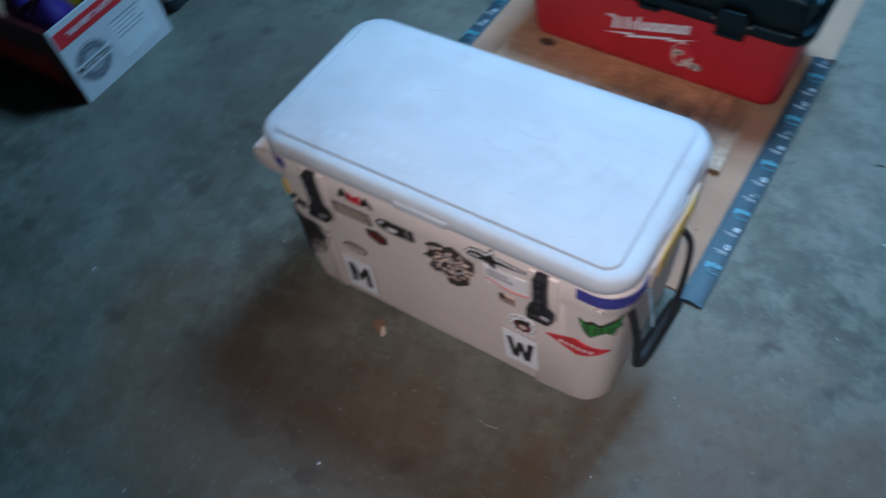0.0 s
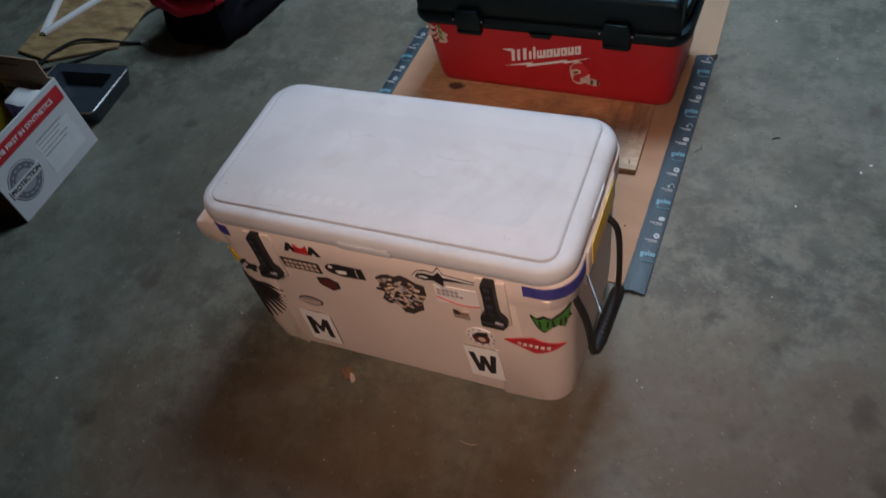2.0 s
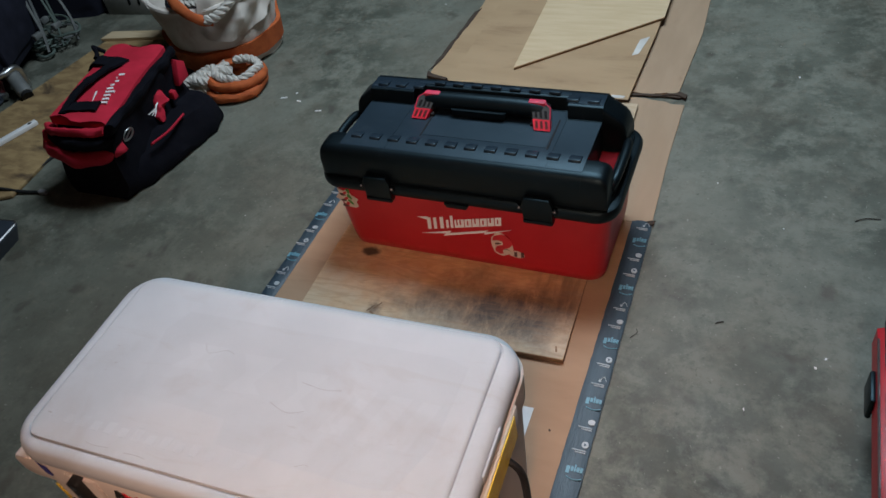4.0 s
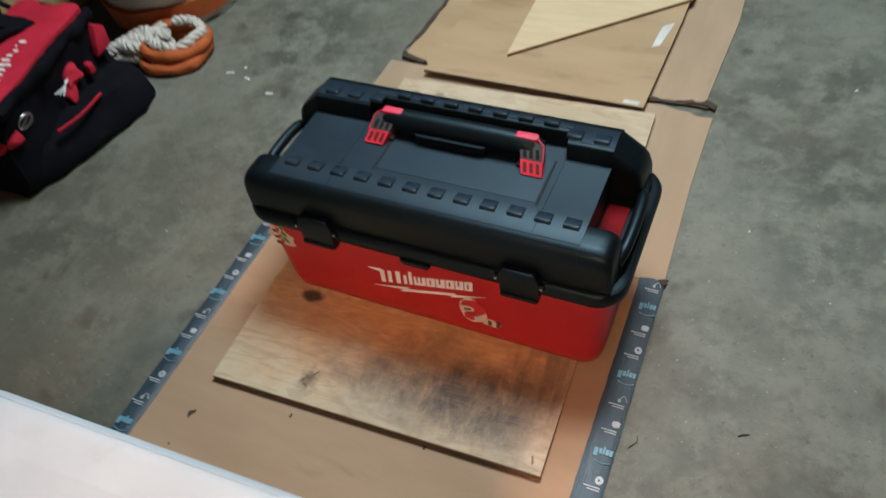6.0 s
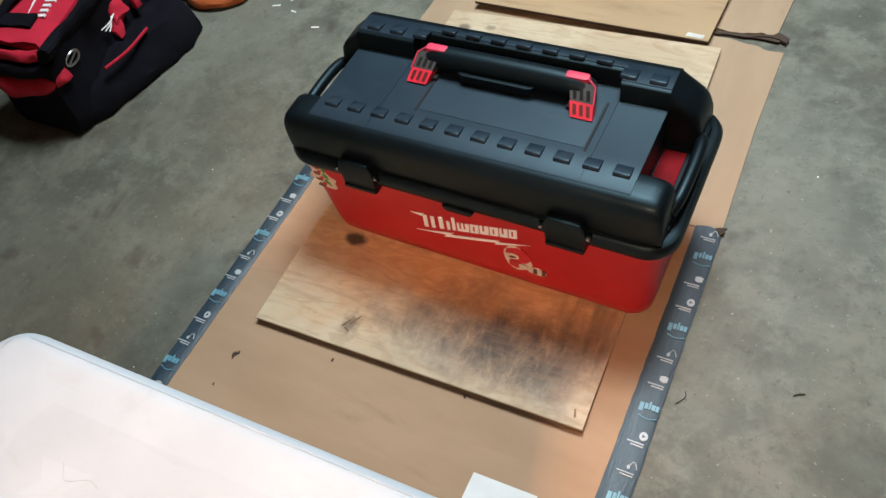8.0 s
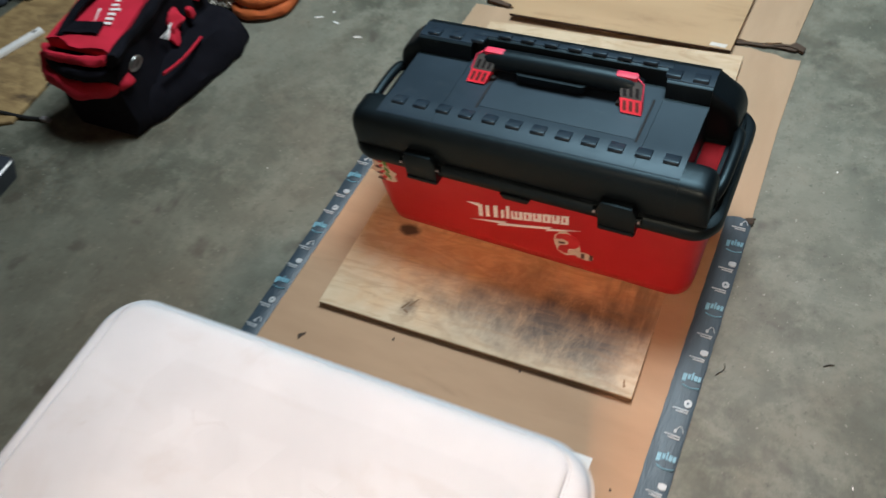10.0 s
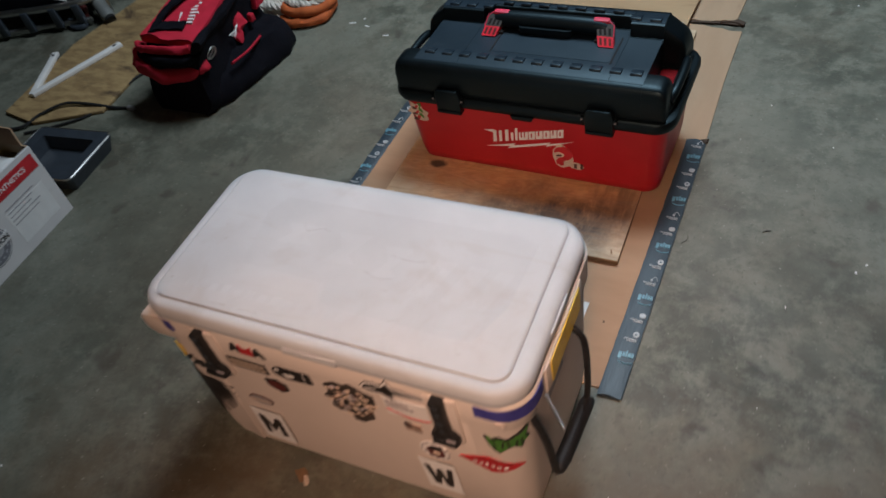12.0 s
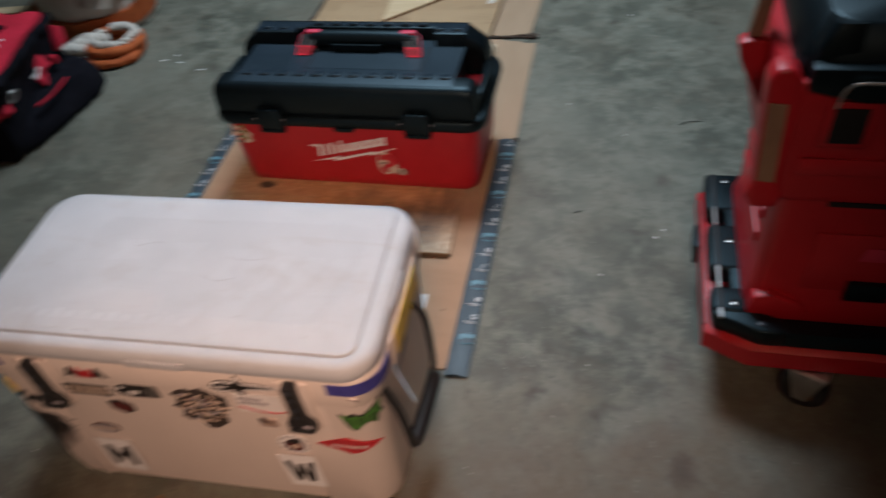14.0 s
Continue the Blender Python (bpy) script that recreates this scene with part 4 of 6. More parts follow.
# ---------------------------------------------------------------- the tool box
def tool_box():
    b = thing("tool_box", pose(-0.357, 0.655, 0.0186, 0, 0, -0.6), "red plastic tool box with black lid and handle on plywood", "tool box")
    part("tub", loft([(0.586, 0.244, 0.03, 0.0), (0.598, 0.256, 0.035, 0.006), (0.606, 0.262, 0.036, 0.03), (0.634, 0.275, 0.04, 0.20)], 7), RED_PLASTIC, b)
    part("rim", loft([(0.640, 0.278, 0.04, 0.184), (0.658, 0.288, 0.045, 0.187), (0.665, 0.293, 0.047, 0.194), (0.665, 0.293, 0.047, 0.205), (0.658, 0.288, 0.045, 0.2115), (0.644, 0.279, 0.042, 0.2145)], 9), BLACK_PLASTIC, b)
    lid = part("lid", loft([(0.634, 0.272, 0.04, 0.2125), (0.630, 0.270, 0.04, 0.222), (0.620, 0.262, 0.04, 0.224)], 7), BLACK_PLASTIC, b)
    FRONT = [(-0.136, 0.216), (-0.1388, 0.226), (-0.1390, 0.266), (-0.1376, 0.2785), (-0.1335, 0.2870), (-0.1265, 0.2920), (-0.1150, 0.2935), (-0.100, 0.2937)]
    BACK = [(0.094, 0.3225), (0.105, 0.3195), (0.114, 0.311), (0.122, 0.294), (0.129, 0.270), (0.133, 0.243), (0.134, 0.216)]
    # the crown: deck and back ridge in one, the ridge set back behind the handle
    for x0, x1, wall in ((-0.262, -0.156, 0.044), (-0.156, 0.190, 0.070), (0.190, 0.262, 0.044)):
        profile = [*FRONT, (-0.068, 0.2930), (-0.062, 0.2915), (wall - 0.004, 0.2912), (wall, 0.293), (wall + 0.003, 0.314), (wall + 0.0055, 0.3200), (wall + 0.010, 0.3225), *BACK]
        part("crown", prism(profile, "yz", x0, x1), BLACK_PLASTIC, lid)
        part("deck", prism([(-0.1215, 0.2928), (-0.1190, 0.2942), (-0.070, 0.2946), (-0.062, 0.2932), (wall - 0.006, 0.2930), (wall - 0.0045, 0.2908), (-0.100, 0.2920)], "yz", x0 + 0.0003, x1 - 0.0003), TOP_LIT_PLASTIC, lid, "black deck toned lighter as if lit from above")
        part("ridge_top", prism([(wall + 0.0095, 0.3222), (wall + 0.011, 0.3236), (0.0925, 0.3236), (0.0945, 0.3222)], "yz", x0 + 0.0003, x1 - 0.0003), TOP_LIT_PLASTIC, lid)
    for sx in (-1, 1):
        for name, profile, steps in (
                ("front_lug", [*FRONT, (-0.086, 0.2935), (-0.079, 0.2905), (-0.0755, 0.284), (-0.075, 0.216)],
                 ((0.2621, 1, 1), (0.286, 1, 1), (0.297, 0.985, 0.985), (0.305, 0.94, 0.96), (0.310, 0.86, 0.93), (0.3125, 0.72, 0.90), (0.3135, 0.0, 0.88))),
                ("back_lug", [(0.044, 0.216), (0.044, 0.293), (0.047, 0.314), (0.0495, 0.320), (0.054, 0.3225), *BACK],
                 ((0.2621, 0.97, 1), (0.296, 0.72, 0.99), (0.304, 0.62, 0.96), (0.309, 0.46, 0.92), (0.311, 0.0, 0.90)))):
            mid = sum(p[0] for p in profile) / len(profile)
            loops = [[(sx * x, mid + (y - mid) * ky, 0.216 + (z - 0.216) * kz) for y, z in profile] for x, kz, ky in steps[:-1]]
            part(name, rings(bmesh.new(), loops), BLACK_PLASTIC, lid)
    for name, yc, top in (("front_pad", -0.086, 0.2938), ("back_pad", 0.068, 0.3232)):
        for k in range(12):
            if name == "back_pad" and 3 <= k <= 9:
                yc2, deep = 0.0865, 0.7
            else:
                yc2, deep = yc, 1.0
            x = -0.2335 + 0.0431 * k
            wedge = prism([(yc2 - 0.0115 * deep, top), (yc2 - 0.0095 * deep, top + 0.0052), (yc2 - 0.006 * deep, top + 0.0056), (yc2 + 0.0115 * deep, top + 0.0012), (yc2 + 0.012 * deep, top)], "yz", x - 0.0120, x + 0.0120, 0.0007, 1)
            part(name, wedge, TOP_LIT_PLASTIC, lid)
    for sx in (-1, 1):
        part("end_grip", tube(smooth_line([(sx * 0.308, -0.090, 0.236), (sx * 0.315, -0.066, 0.247), (sx * 0.317, -0.01, 0.250), (sx * 0.315, 0.040, 0.247), (sx * 0.308, 0.060, 0.236)]), 0.0095, 12), BLACK_PLASTIC, lid)
        part("end_slot", block(sx * 0.281 - 0.017, sx * 0.281 + 0.017, -0.046, 0.034, 0.2242, 0.2262, 0.0008), DULL_RED, lid, "red inner tray seen through the end slot")
        gx = -0.097 if sx < 0 else 0.1775
        groove = prism([(gx - 0.0018, -0.066), (gx + 0.0018, -0.066), (gx + 0.0012, 0.034), (gx - 0.0016, 0.034)], "xy", 0.2905, 0.2942)
        part("deck_groove", groove, INSIDE_DARK, lid, "dark moulded seam")
        lx = -0.179 if sx < 0 else 0.177
        latch = part("latch", prism([(lx - 0.031, 0.172), (lx + 0.031, 0.172), (lx + 0.032, 0.222), (lx + 0.026, 0.236), (lx - 0.026, 0.236), (lx - 0.032, 0.222)], "xz", -0.1535, -0.134, 0.003), BLACK_PLASTIC, b, "black plastic latch")
        part("latch_lip", block(lx - 0.030, lx + 0.030, -0.1560, -0.148, 0.1735, 0.182, 0.002), BLACK_PLASTIC, latch)
        part("latch_hinge", tube([(lx - 0.040, -0.1465, 0.209), (lx + 0.040, -0.1465, 0.209)], 0.0062, 10), BLACK_PLASTIC, latch)
        for px in (-0.0365, 0.0365):
            part("rivet", prism(disc_poly(lx + px, 0.211, 0.0022, 0.0022, 8), "xz", -0.1538, -0.148), GREY_INK, latch, "small pale rivet")
    part("deck_plate", prism([(-0.093, -0.060), (0.174, -0.060), (0.174, 0.034), (-0.093, 0.034)], "xy", 0.2900, 0.2938), TOP_LIT_PLASTIC, lid)
    part("front_tab", prism([(-0.028, 0.190), (-0.022, 0.179), (0.022, 0.179), (0.028, 0.190)], "xz", -0.151, -0.135, 0.002), BLACK_PLASTIC, b)
    # handle folded down before the back ridge
    line = smooth_line([(-0.122, 0.034, 0.3075), (-0.104, 0.035, 0.3145), (-0.07, 0.035, 0.3165), (0.014, 0.035, 0.317), (0.098, 0.035, 0.3165), (0.132, 0.035, 0.3145), (0.150, 0.034, 0.3075)])
    handle = part("handle", tube(line, 0.0188, 14, flat=0.95), BLACK_PLASTIC, b, "black carrying handle with red feet")
    part("under_grip", loft([(0.118, 0.020, 0.006, 0.296, 0.006, 0.020), (0.126, 0.030, 0.010, 0.301, 0.006, 0.024), (0.126, 0.030, 0.010, 0.312, 0.006, 0.024)], 4), BLACK_PLASTIC, handle)
    for sx in (-1, 1):
        hx = 0.014 + 0.134 * sx

        def slab(u0, u1, w0, w1, lift, thick):
            """A plank up the slope of the bracket, from u0 to u1 of its length."""
            foot, top = Vector((hx + 0.003 * sx, -0.006, 0.2930)), Vector((hx - 0.009 * sx, 0.031, 0.326))
            way, nrm = top - foot, Vector((0, -0.72, 0.69))
            loops = []
            for u, w in ((u0, w0), (u1, w1)):
                c0 = foot + way * u + nrm * lift
                loops.append([c0 + Vector((-w / 2, 0, 0)), c0 + Vector((w / 2, 0, 0)), c0 + Vector((w / 2, 0, 0)) - nrm * thick, c0 + Vector((-w / 2, 0, 0)) - nrm * thick])
            return loops

        bracket = part("bracket", rings(bmesh.new(), slab(0.30, 1.0, 0.034, 0.038, 0.004, 0.018)), HANDLE_GREY, handle, "dark grey handle bracket")
        part("foot", rings(bmesh.new(), slab(-0.02, 0.44, 0.034, 0.036, 0.0050, 0.014)), BRIGHT_RED, bracket, "bright red slotted foot")
        part("foot_lug", block(hx - 0.021 * sx - 0.006, hx - 0.021 * sx + 0.006, 0.004, 0.024, 0.2905, 0.3000, 0.003), INSIDE_DARK, handle)
        for k in (-1, 0, 1):
            for u0, u1, material, lift, label in ((0.06, 0.37, DARK_RED_INK, 0.0055, "dark slot in the red foot"), (0.50, 0.80, INSIDE_DARK, 0.0046, "dark slot")):
                loops = slab(u0, u1, 0.0055, 0.0055, lift, 0.003)
                part("slot", rings(bmesh.new(), [[p + Vector((0.0103 * k, 0, 0)) for p in loop] for loop in loops]), material, bracket, label)
        part("edge_line", tube([(hx + 0.0165 * sx, 0.006, 0.310), (hx + 0.0125 * sx, 0.026, 0.3265), (hx - 0.002 * sx, 0.035, 0.3325)], 0.0016, 6), PINK_RED, bracket, "thin pinkish red edge")
        part("inlay", loft([(0.040, 0.016, 0.005, 0.3245, hx - 0.018 * sx, 0.036), (0.036, 0.014, 0.005, 0.3338, hx - 0.018 * sx, 0.036), (0.028, 0.009, 0.004, 0.3348, hx - 0.018 * sx, 0.036)], 3), PINK_RED, bracket, "pinkish red soft inlay")

    # white word mark as plain strokes over a lightning bolt
    def front(z):
        return -0.1310 - (z - 0.03) * (0.0065 / 0.17) - 0.0005

    def mark(name, poly, material, lift=0.0006, label=""):
        loops = [[(x, front(z) - lift, z) for x, z in poly], [(x, front(z) + 0.0012, z) for x, z in poly]]
        return part(name, rings(bmesh.new(), loops), material, b, label)

    def rise(poly):
        """The word mark climbs to one side."""
        return [(x, z + 0.255 * (x + 0.09)) for x, z in poly]

    base = 0.090
    mark("word_stroke", rise([(-0.106, base + 0.039), (-0.080, base + 0.038), (-0.080, base + 0.030), (-0.086, base + 0.030)]), WHITE_INK, label="white printed word mark in plain strokes")
    for x, w, h in ((-0.086, 0.0085, 0.034), (-0.071, 0.0075, 0.033), (-0.055, 0.0085, 0.034), (-0.040, 0.0060, 0.024), (-0.0295, 0.0062, 0.036)):
        mark("word_stroke", rise(slant(x, x + w, base, base + h, 0.09 * h)), WHITE_INK)
    x = -0.0195
    for n, w in enumerate((0.0245, 0.0180, 0.0185, 0.0175, 0.0165, 0.0165)):
        mark("word_block", rise(slant(x, x + w - 0.0022, base, base + 0.0235, 0.002)), WHITE_INK)
        slits = ((0.34, 0.008, 0.0235), (0.66, 0.008, 0.0235)) if n == 0 else ((0.5, 0.006, 0.018),) if n % 2 else ((0.5, 0.010, 0.0235),)
        for u, lo, hi in slits:
            mark("word_slit", rise(slant(x + w * u - 0.0028, x + w * u + 0.0002, base + lo, base + hi, 0.001)), RED_PLASTIC, 0.0010)
        x += w
    mark("bolt", rise([(-0.106, base - 0.0115), (-0.030, base - 0.0095), (-0.036, base - 0.0155), (0.058, base - 0.0125), (0.052, base - 0.0175), (0.112, base - 0.0145), (0.046, base - 0.0245), (0.050, base - 0.0190), (-0.052, base - 0.0230), (-0.044, base - 0.0165)]), WHITE_INK, label="white printed lightning bolt")
    STX, STZ = 0.084, 0.078
    mark("red_sticker", [*disc_poly(STX, STZ, 0.025, 0.034, 24, 0.07, seed=4)], CREAM_INK, label="red and cream sticker in plain shapes")
    mark("red_sticker", disc_poly(STX + 0.002, STZ + 0.009, 0.0215, 0.0215, 20, 0.06, seed=5), RED_INK, 0.0014)
    mark("red_sticker", disc_poly(STX - 0.009, STZ + 0.005, 0.0115, 0.0085, 12, 0.2, seed=6), CREAM_INK, 0.002)
    mark("red_sticker", disc_poly(STX - 0.009, STZ + 0.003, 0.0075, 0.0028, 8, 0.2, 0.2, 6), BROWN_INK, 0.0026)
    mark("red_sticker", disc_poly(STX - 0.005, STZ - 0.018, 0.0135, 0.011, 12, 0.2, seed=7), RED_INK, 0.002)
    mark("red_sticker", disc_poly(STX + 0.009, STZ - 0.019, 0.0085, 0.0075, 10, 0.1, seed=3), CREAM_INK, 0.0026)
    mark("red_sticker", disc_poly(STX + 0.031, STZ - 0.024, 0.018, 0.0105, 14, 0.08, -0.1, 9), CREAM_INK, 0.0008)
    for k in range(4):
        mark("red_sticker", slant(STX + 0.018 + 0.0075 * k, STX + 0.0245 + 0.0075 * k, STZ - 0.031, STZ - 0.0165, 0.001), BROWN_INK if k % 2 else CREAM_INK, 0.0016)
    mark("corner_sticker", disc_poly(-0.274, 0.150, 0.020, 0.032, 14, 0.3, 0.7, 8), CREAM_INK, label="small cream and brown sticker on the corner")
    for k in range(9):
        mark("corner_sticker", disc_poly(-0.276 + 0.009 * (k % 3 - 1), 0.128 + 0.0055 * k, 0.008, 0.004, 7, 0.4, k, k), (BROWN_INK, RED_INK, GREEN_INK)[k % 3], 0.0012)
    return b


tool_box()


# ---------------------------------------------------------------- rolling tool chest
def rolling_chest():
    c = thing("rolling_tool_chest", pose(0.43, 0.012, 0, 0, 0, 0), "red and black rolling stack of tool boxes on casters", "tool chest")

    def octagon(x0, x1, y0, y1, cx, cy):
        """A rectangle with its corners cut off."""
        return [(x0 + cx, y0), (x1 - cx, y0), (x1, y0 + cy), (x1, y1 - cy), (x1 - cx, y1), (x0 + cx, y1), (x0, y1 - cy), (x0, y0 + cy)]

    X1, Y1 = 0.60, 0.435
    outline = octagon(0.002, X1, 0.0, Y1, 0.075, 0.036)
    inset = octagon(0.014, X1 - 0.012, 0.010, Y1 - 0.010, 0.074, 0.035)
    base = rings(bmesh.new(), [[(x, y, z) for x, y in ring] for ring, z in ((inset, 0.100), (outline, 0.106), (outline, 0.146), (inset, 0.1545))])
    bmesh.ops.recalc_face_normals(base, faces=base.faces)
    part("base", base, RED_PLASTIC, c)
    # black rail round the base: an inner band, and three knuckles a side that hold a steel rod
    def frame_ring(name, out, inn, z0, z1, label):
        loops = [[(x, y, z) for x, y in ring] for ring, z in ((out, z0), (out, z1 - 0.006), ([(x + (0.32 - x) * 0.012, y + (0.21 - y) * 0.016) for x, y in out], z1), (inn, z1), (inn, z0))]
        return part(name, rings(bmesh.new(), loops, cap=False), BLACK_PLASTIC, c, label)
    rail = frame_ring("rail", octagon(0.050, X1 - 0.048, 0.010, Y1 - 0.012, 0.052, 0.028), octagon(0.076, X1 - 0.074, 0.044, Y1 - 0.05, 0.040, 0.022), 0.150, 0.186, "black plastic rail round the base")
    for sx, side in ((1, 0.010), (-1, X1 - 0.008)):
        for y0, y1, sy in ((0.302, 0.412, 0.386), (0.146, 0.264, 0.218), (0.046, 0.106, 0.066)):
            part("rail_knuckle", block(min(side, side + sx * 0.062), max(side, side + sx * 0.062), y0, y1, 0.150, 0.1925, 0.011, 4), BLACK_PLASTIC, rail)
            well = lathe([(0.0085, 0.0), (0.0085, 0.0016), (0.0062, 0.0018), (0.0060, 0.0010)], 14)
            part("screw_well", well, INSIDE_DARK, rail, "dark screw well", pose(side + sx * 0.038, sy, 0.1918))
            part("rail_screw", lathe([(0.0045, 0.0), (0.0045, 0.0022), (0.003, 0.0028)], 10), STEEL, rail, "small steel screw", pose(side + sx * 0.038, sy - 0.002, 0.1918))
            part("rod_clip", tube([(side + sx * 0.015, y0 + 0.006, 0.1925), (side + sx * 0.015, y1 - 0.010, 0.1925)], 0.0046, 10), BLACK_RUBBER, rail)
        part("rail_band", block(min(side + sx * 0.034, side + sx * 0.080), max(side + sx * 0.034, side + sx * 0.080), 0.050, 0.412, 0.150, 0.1905, 0.007, 3), BLACK_PLASTIC, rail)
        part("rod", tube([(side + sx * 0.015, 0.030, 0.1925), (side + sx * 0.015, 0.385, 0.1925)], 0.0030, 8), STEEL, c, "thin steel rod")
        part("base_trim", tube([(side - sx * 0.007, 0.050, 0.1505), (side - sx * 0.007, 0.372, 0.1505)], 0.0022, 6), STEEL, c, "thin bright edge trim")
        part("corner_cap", prism([(side, 0.062), (side + sx * 0.066, 0.062), (side + sx * 0.118, 0.040), (side + sx * 0.120, 0.009), (side + sx * 0.078, 0.0085), (side + sx * 0.004, 0.040)], "xy", 0.150, 0.1885, 0.006, 3), BLACK_PLASTIC, rail)
        part("rail_screw", lathe([(0.0055, 0.0), (0.0055, 0.002), (0.004, 0.0026)], 10), NAVY_PLASTIC, rail, "dark grey screw", pose(side + sx * 0.080, 0.026, 0.1885))
    part("front_bar", prism([(0.130, 0.150), (0.50, 0.150), (0.50, 0.180), (0.465, 0.190), (0.26, 0.190), (0.235, 0.182), (0.130, 0.182)], "xz", 0.012, 0.040, 0.004), BLACK_PLASTIC, rail)
    part("side_hook", block(-0.006, 0.0035, 0.255, 0.318, 0.085, 0.135, 0.004), BLACK_PLASTIC, c, "black side catch")
    for x, y in ((0.175, 0.014), (0.175, 0.385), (0.48, 0.014), (0.48, 0.385)):
        wheel = part("caster", lathe([(0.012, -0.019), (0.034, -0.019), (0.0405, -0.014), (0.042, -0.005), (0.042, 0.005), (0.0405, 0.014), (0.034, 0.019), (0.012, 0.019)], 22, "x"), BLACK_RUBBER, c, "black rubber caster", pose(x + 0.012, y, 0.042, 0, 0, 66))
        for side in (-1, 1):
            part("fork", prism([(-0.010, -0.012), (0.012, -0.012), (0.018, 0.01), (0.030, 0.058), (-0.030, 0.058), (-0.016, 0.01)], "yz", side * 0.0230 - 0.0018, side * 0.0230 + 0.0018), STEEL, wheel, "steel caster fork")
        part("fork_top", block(-0.0225, 0.0225, -0.032, 0.032, 0.0560, 0.0600, 0.001, 1), STEEL, wheel, "steel caster plate")
        part("hub", lathe([(0.004, -0.0205), (0.018, -0.020), (0.018, 0.020), (0.004, 0.0205)], 14, "x"), TAN_LABEL, wheel, "tan caster hub")
    # lower box, flared at its foot
    CX, CY = 0.311, 0.222
    lower = part("lower_box", loft([(0.480, 0.320, 0.030, 0.156, CX, CY), (0.486, 0.326, 0.030, 0.205, CX, CY), (0.470, 0.312, 0.030, 0.235, CX, CY), (0.466, 0.310, 0.030, 0.415, CX, CY), (0.474, 0.316, 0.030, 0.428, CX, CY), (0.474, 0.316, 0.030, 0.442, CX, CY)], 6), RED_PLASTIC, c, "", pose(-0.008, 0, 0))
    part("foot_flare", prism([(0.070, 0.162), (0.150, 0.162), (0.172, 0.188), (0.160, 0.214), (0.112, 0.236), (0.078, 0.226)], "xz", 0.050, 0.078, 0.006), RED_PLASTIC, lower)
    part("front_panel", prism([(0.150, 0.245), (0.50, 0.245), (0.50, 0.372), (0.150, 0.372)], "xz", 0.0625, 0.072, 0.004), RED_PLASTIC, lower)
    part("side_rib", block(0.070, 0.080, 0.110, 0.330, 0.300, 0.322, 0.004), RED_PLASTIC, lower)
    part("side_rib", block(0.070, 0.080, 0.110, 0.330, 0.352, 0.372, 0.004), RED_PLASTIC, lower)
    part("drawer_slot", block(0.150, 0.46, 0.0605, 0.066, 0.429, 0.439, 0.002), INSIDE_DARK, lower, "dark drawer slot")
    part("print_patch", prism(slant(0.222, 0.300, 0.318, 0.346, 0.006), "xz", 0.0612, 0.0630), PINK_RED, lower, "pale red printed patch")
    part("latch_block", block(0.216, 0.284, 0.052, 0.066, 0.232, 0.272, 0.004), BLACK_PLASTIC, lower, "black latch block")
    # upper box with corner posts
    upper = part("upper_box", loft([(0.488, 0.330, 0.030, 0.414, CX, CY), (0.504, 0.340, 0.032, 0.428, CX, CY), (0.514, 0.346, 0.034, 0.570, CX, CY), (0.524, 0.352, 0.036, 0.612, CX, CY), (0.516, 0.344, 0.036, 0.620, CX, CY)], 6), RED_PLASTIC, c, "", pose(-0.015, 0, 0.030))
    for y0, y1, dx in ((0.046, 0.088, 0.0),):
        for sx, x in ((1, 0.0), (-1, 2 * CX)):
            post = [(0.034 + dx, 0.598), (0.033 + dx, 0.624), (0.042 + dx, 0.640), (0.060 + dx, 0.642), (0.074 + dx, 0.630), (0.081 + dx, 0.592), (0.077 + dx, 0.452), (0.086 + dx, 0.430), (0.082 + dx, 0.404), (0.046 + dx, 0.404), (0.034 + dx, 0.424), (0.042 + dx, 0.448)]
            part("corner_post", prism([(x + sx * px, pz) for px, pz in post], "xz", y0, y1, 0.006, 3), RED_PLASTIC, upper)
            tan = [(0.0455 + dx, 0.458), (0.0705 + dx, 0.455), (0.064 + dx, 0.590), (0.0385 + dx, 0.592)]
            part("post_strip", prism([(x + sx * px, pz) for px, pz in tan], "xz", y0 - 0.0022, y0 + 0.004, 0.0008, 1), TAN_LABEL, upper, "tan plastic corner strip")
    part("side_handle", prism([(0.060, 0.480), (0.048, 0.505), (0.014, 0.572), (0.008, 0.600), (0.022, 0.606), (0.060, 0.606)], "xz", 0.176, 0.206, 0.005, 2), RED_PLASTIC, upper)
    part("side_strip", prism([(0.020, 0.606), (0.042, 0.606), (0.050, 0.700), (0.030, 0.700)], "xz", 0.186, 0.204, 0.002), TAN_LABEL, upper, "tan plastic side strip")
    part("socket_frame", block(0.112, 0.178, 0.0435, 0.060, 0.520, 0.598, 0.006), RED_PLASTIC, upper)
    part("front_socket", block(0.122, 0.166, 0.0415, 0.050, 0.530, 0.588, 0.003), INSIDE_DARK, upper, "black front recess")
    part("label_panel", block(0.096, 0.500, 0.0460, 0.058, 0.470, 0.500, 0.003), RED_PLASTIC, upper)
    lid = part("top_lid", loft([(0.474, 0.336, 0.040, 0.612, CX + 0.004, CY), (0.490, 0.350, 0.046, 0.622, CX + 0.004, CY), (0.490, 0.350, 0.046, 0.640, CX + 0.004, CY), (0.430, 0.296, 0.040, 0.690, CX + 0.004, CY), (0.416, 0.284, 0.036, 0.694, CX + 0.004, CY)], 6), BLACK_PLASTIC, c, "black plastic lid", pose(-0.015, 0, 0.030))
    part("lid_rim", prism([(0.082, 0.616), (0.150, 0.600), (0.250, 0.600), (0.250, 0.650), (0.082, 0.650)], "xz", 0.036, 0.062, 0.005), BLACK_PLASTIC, lid)
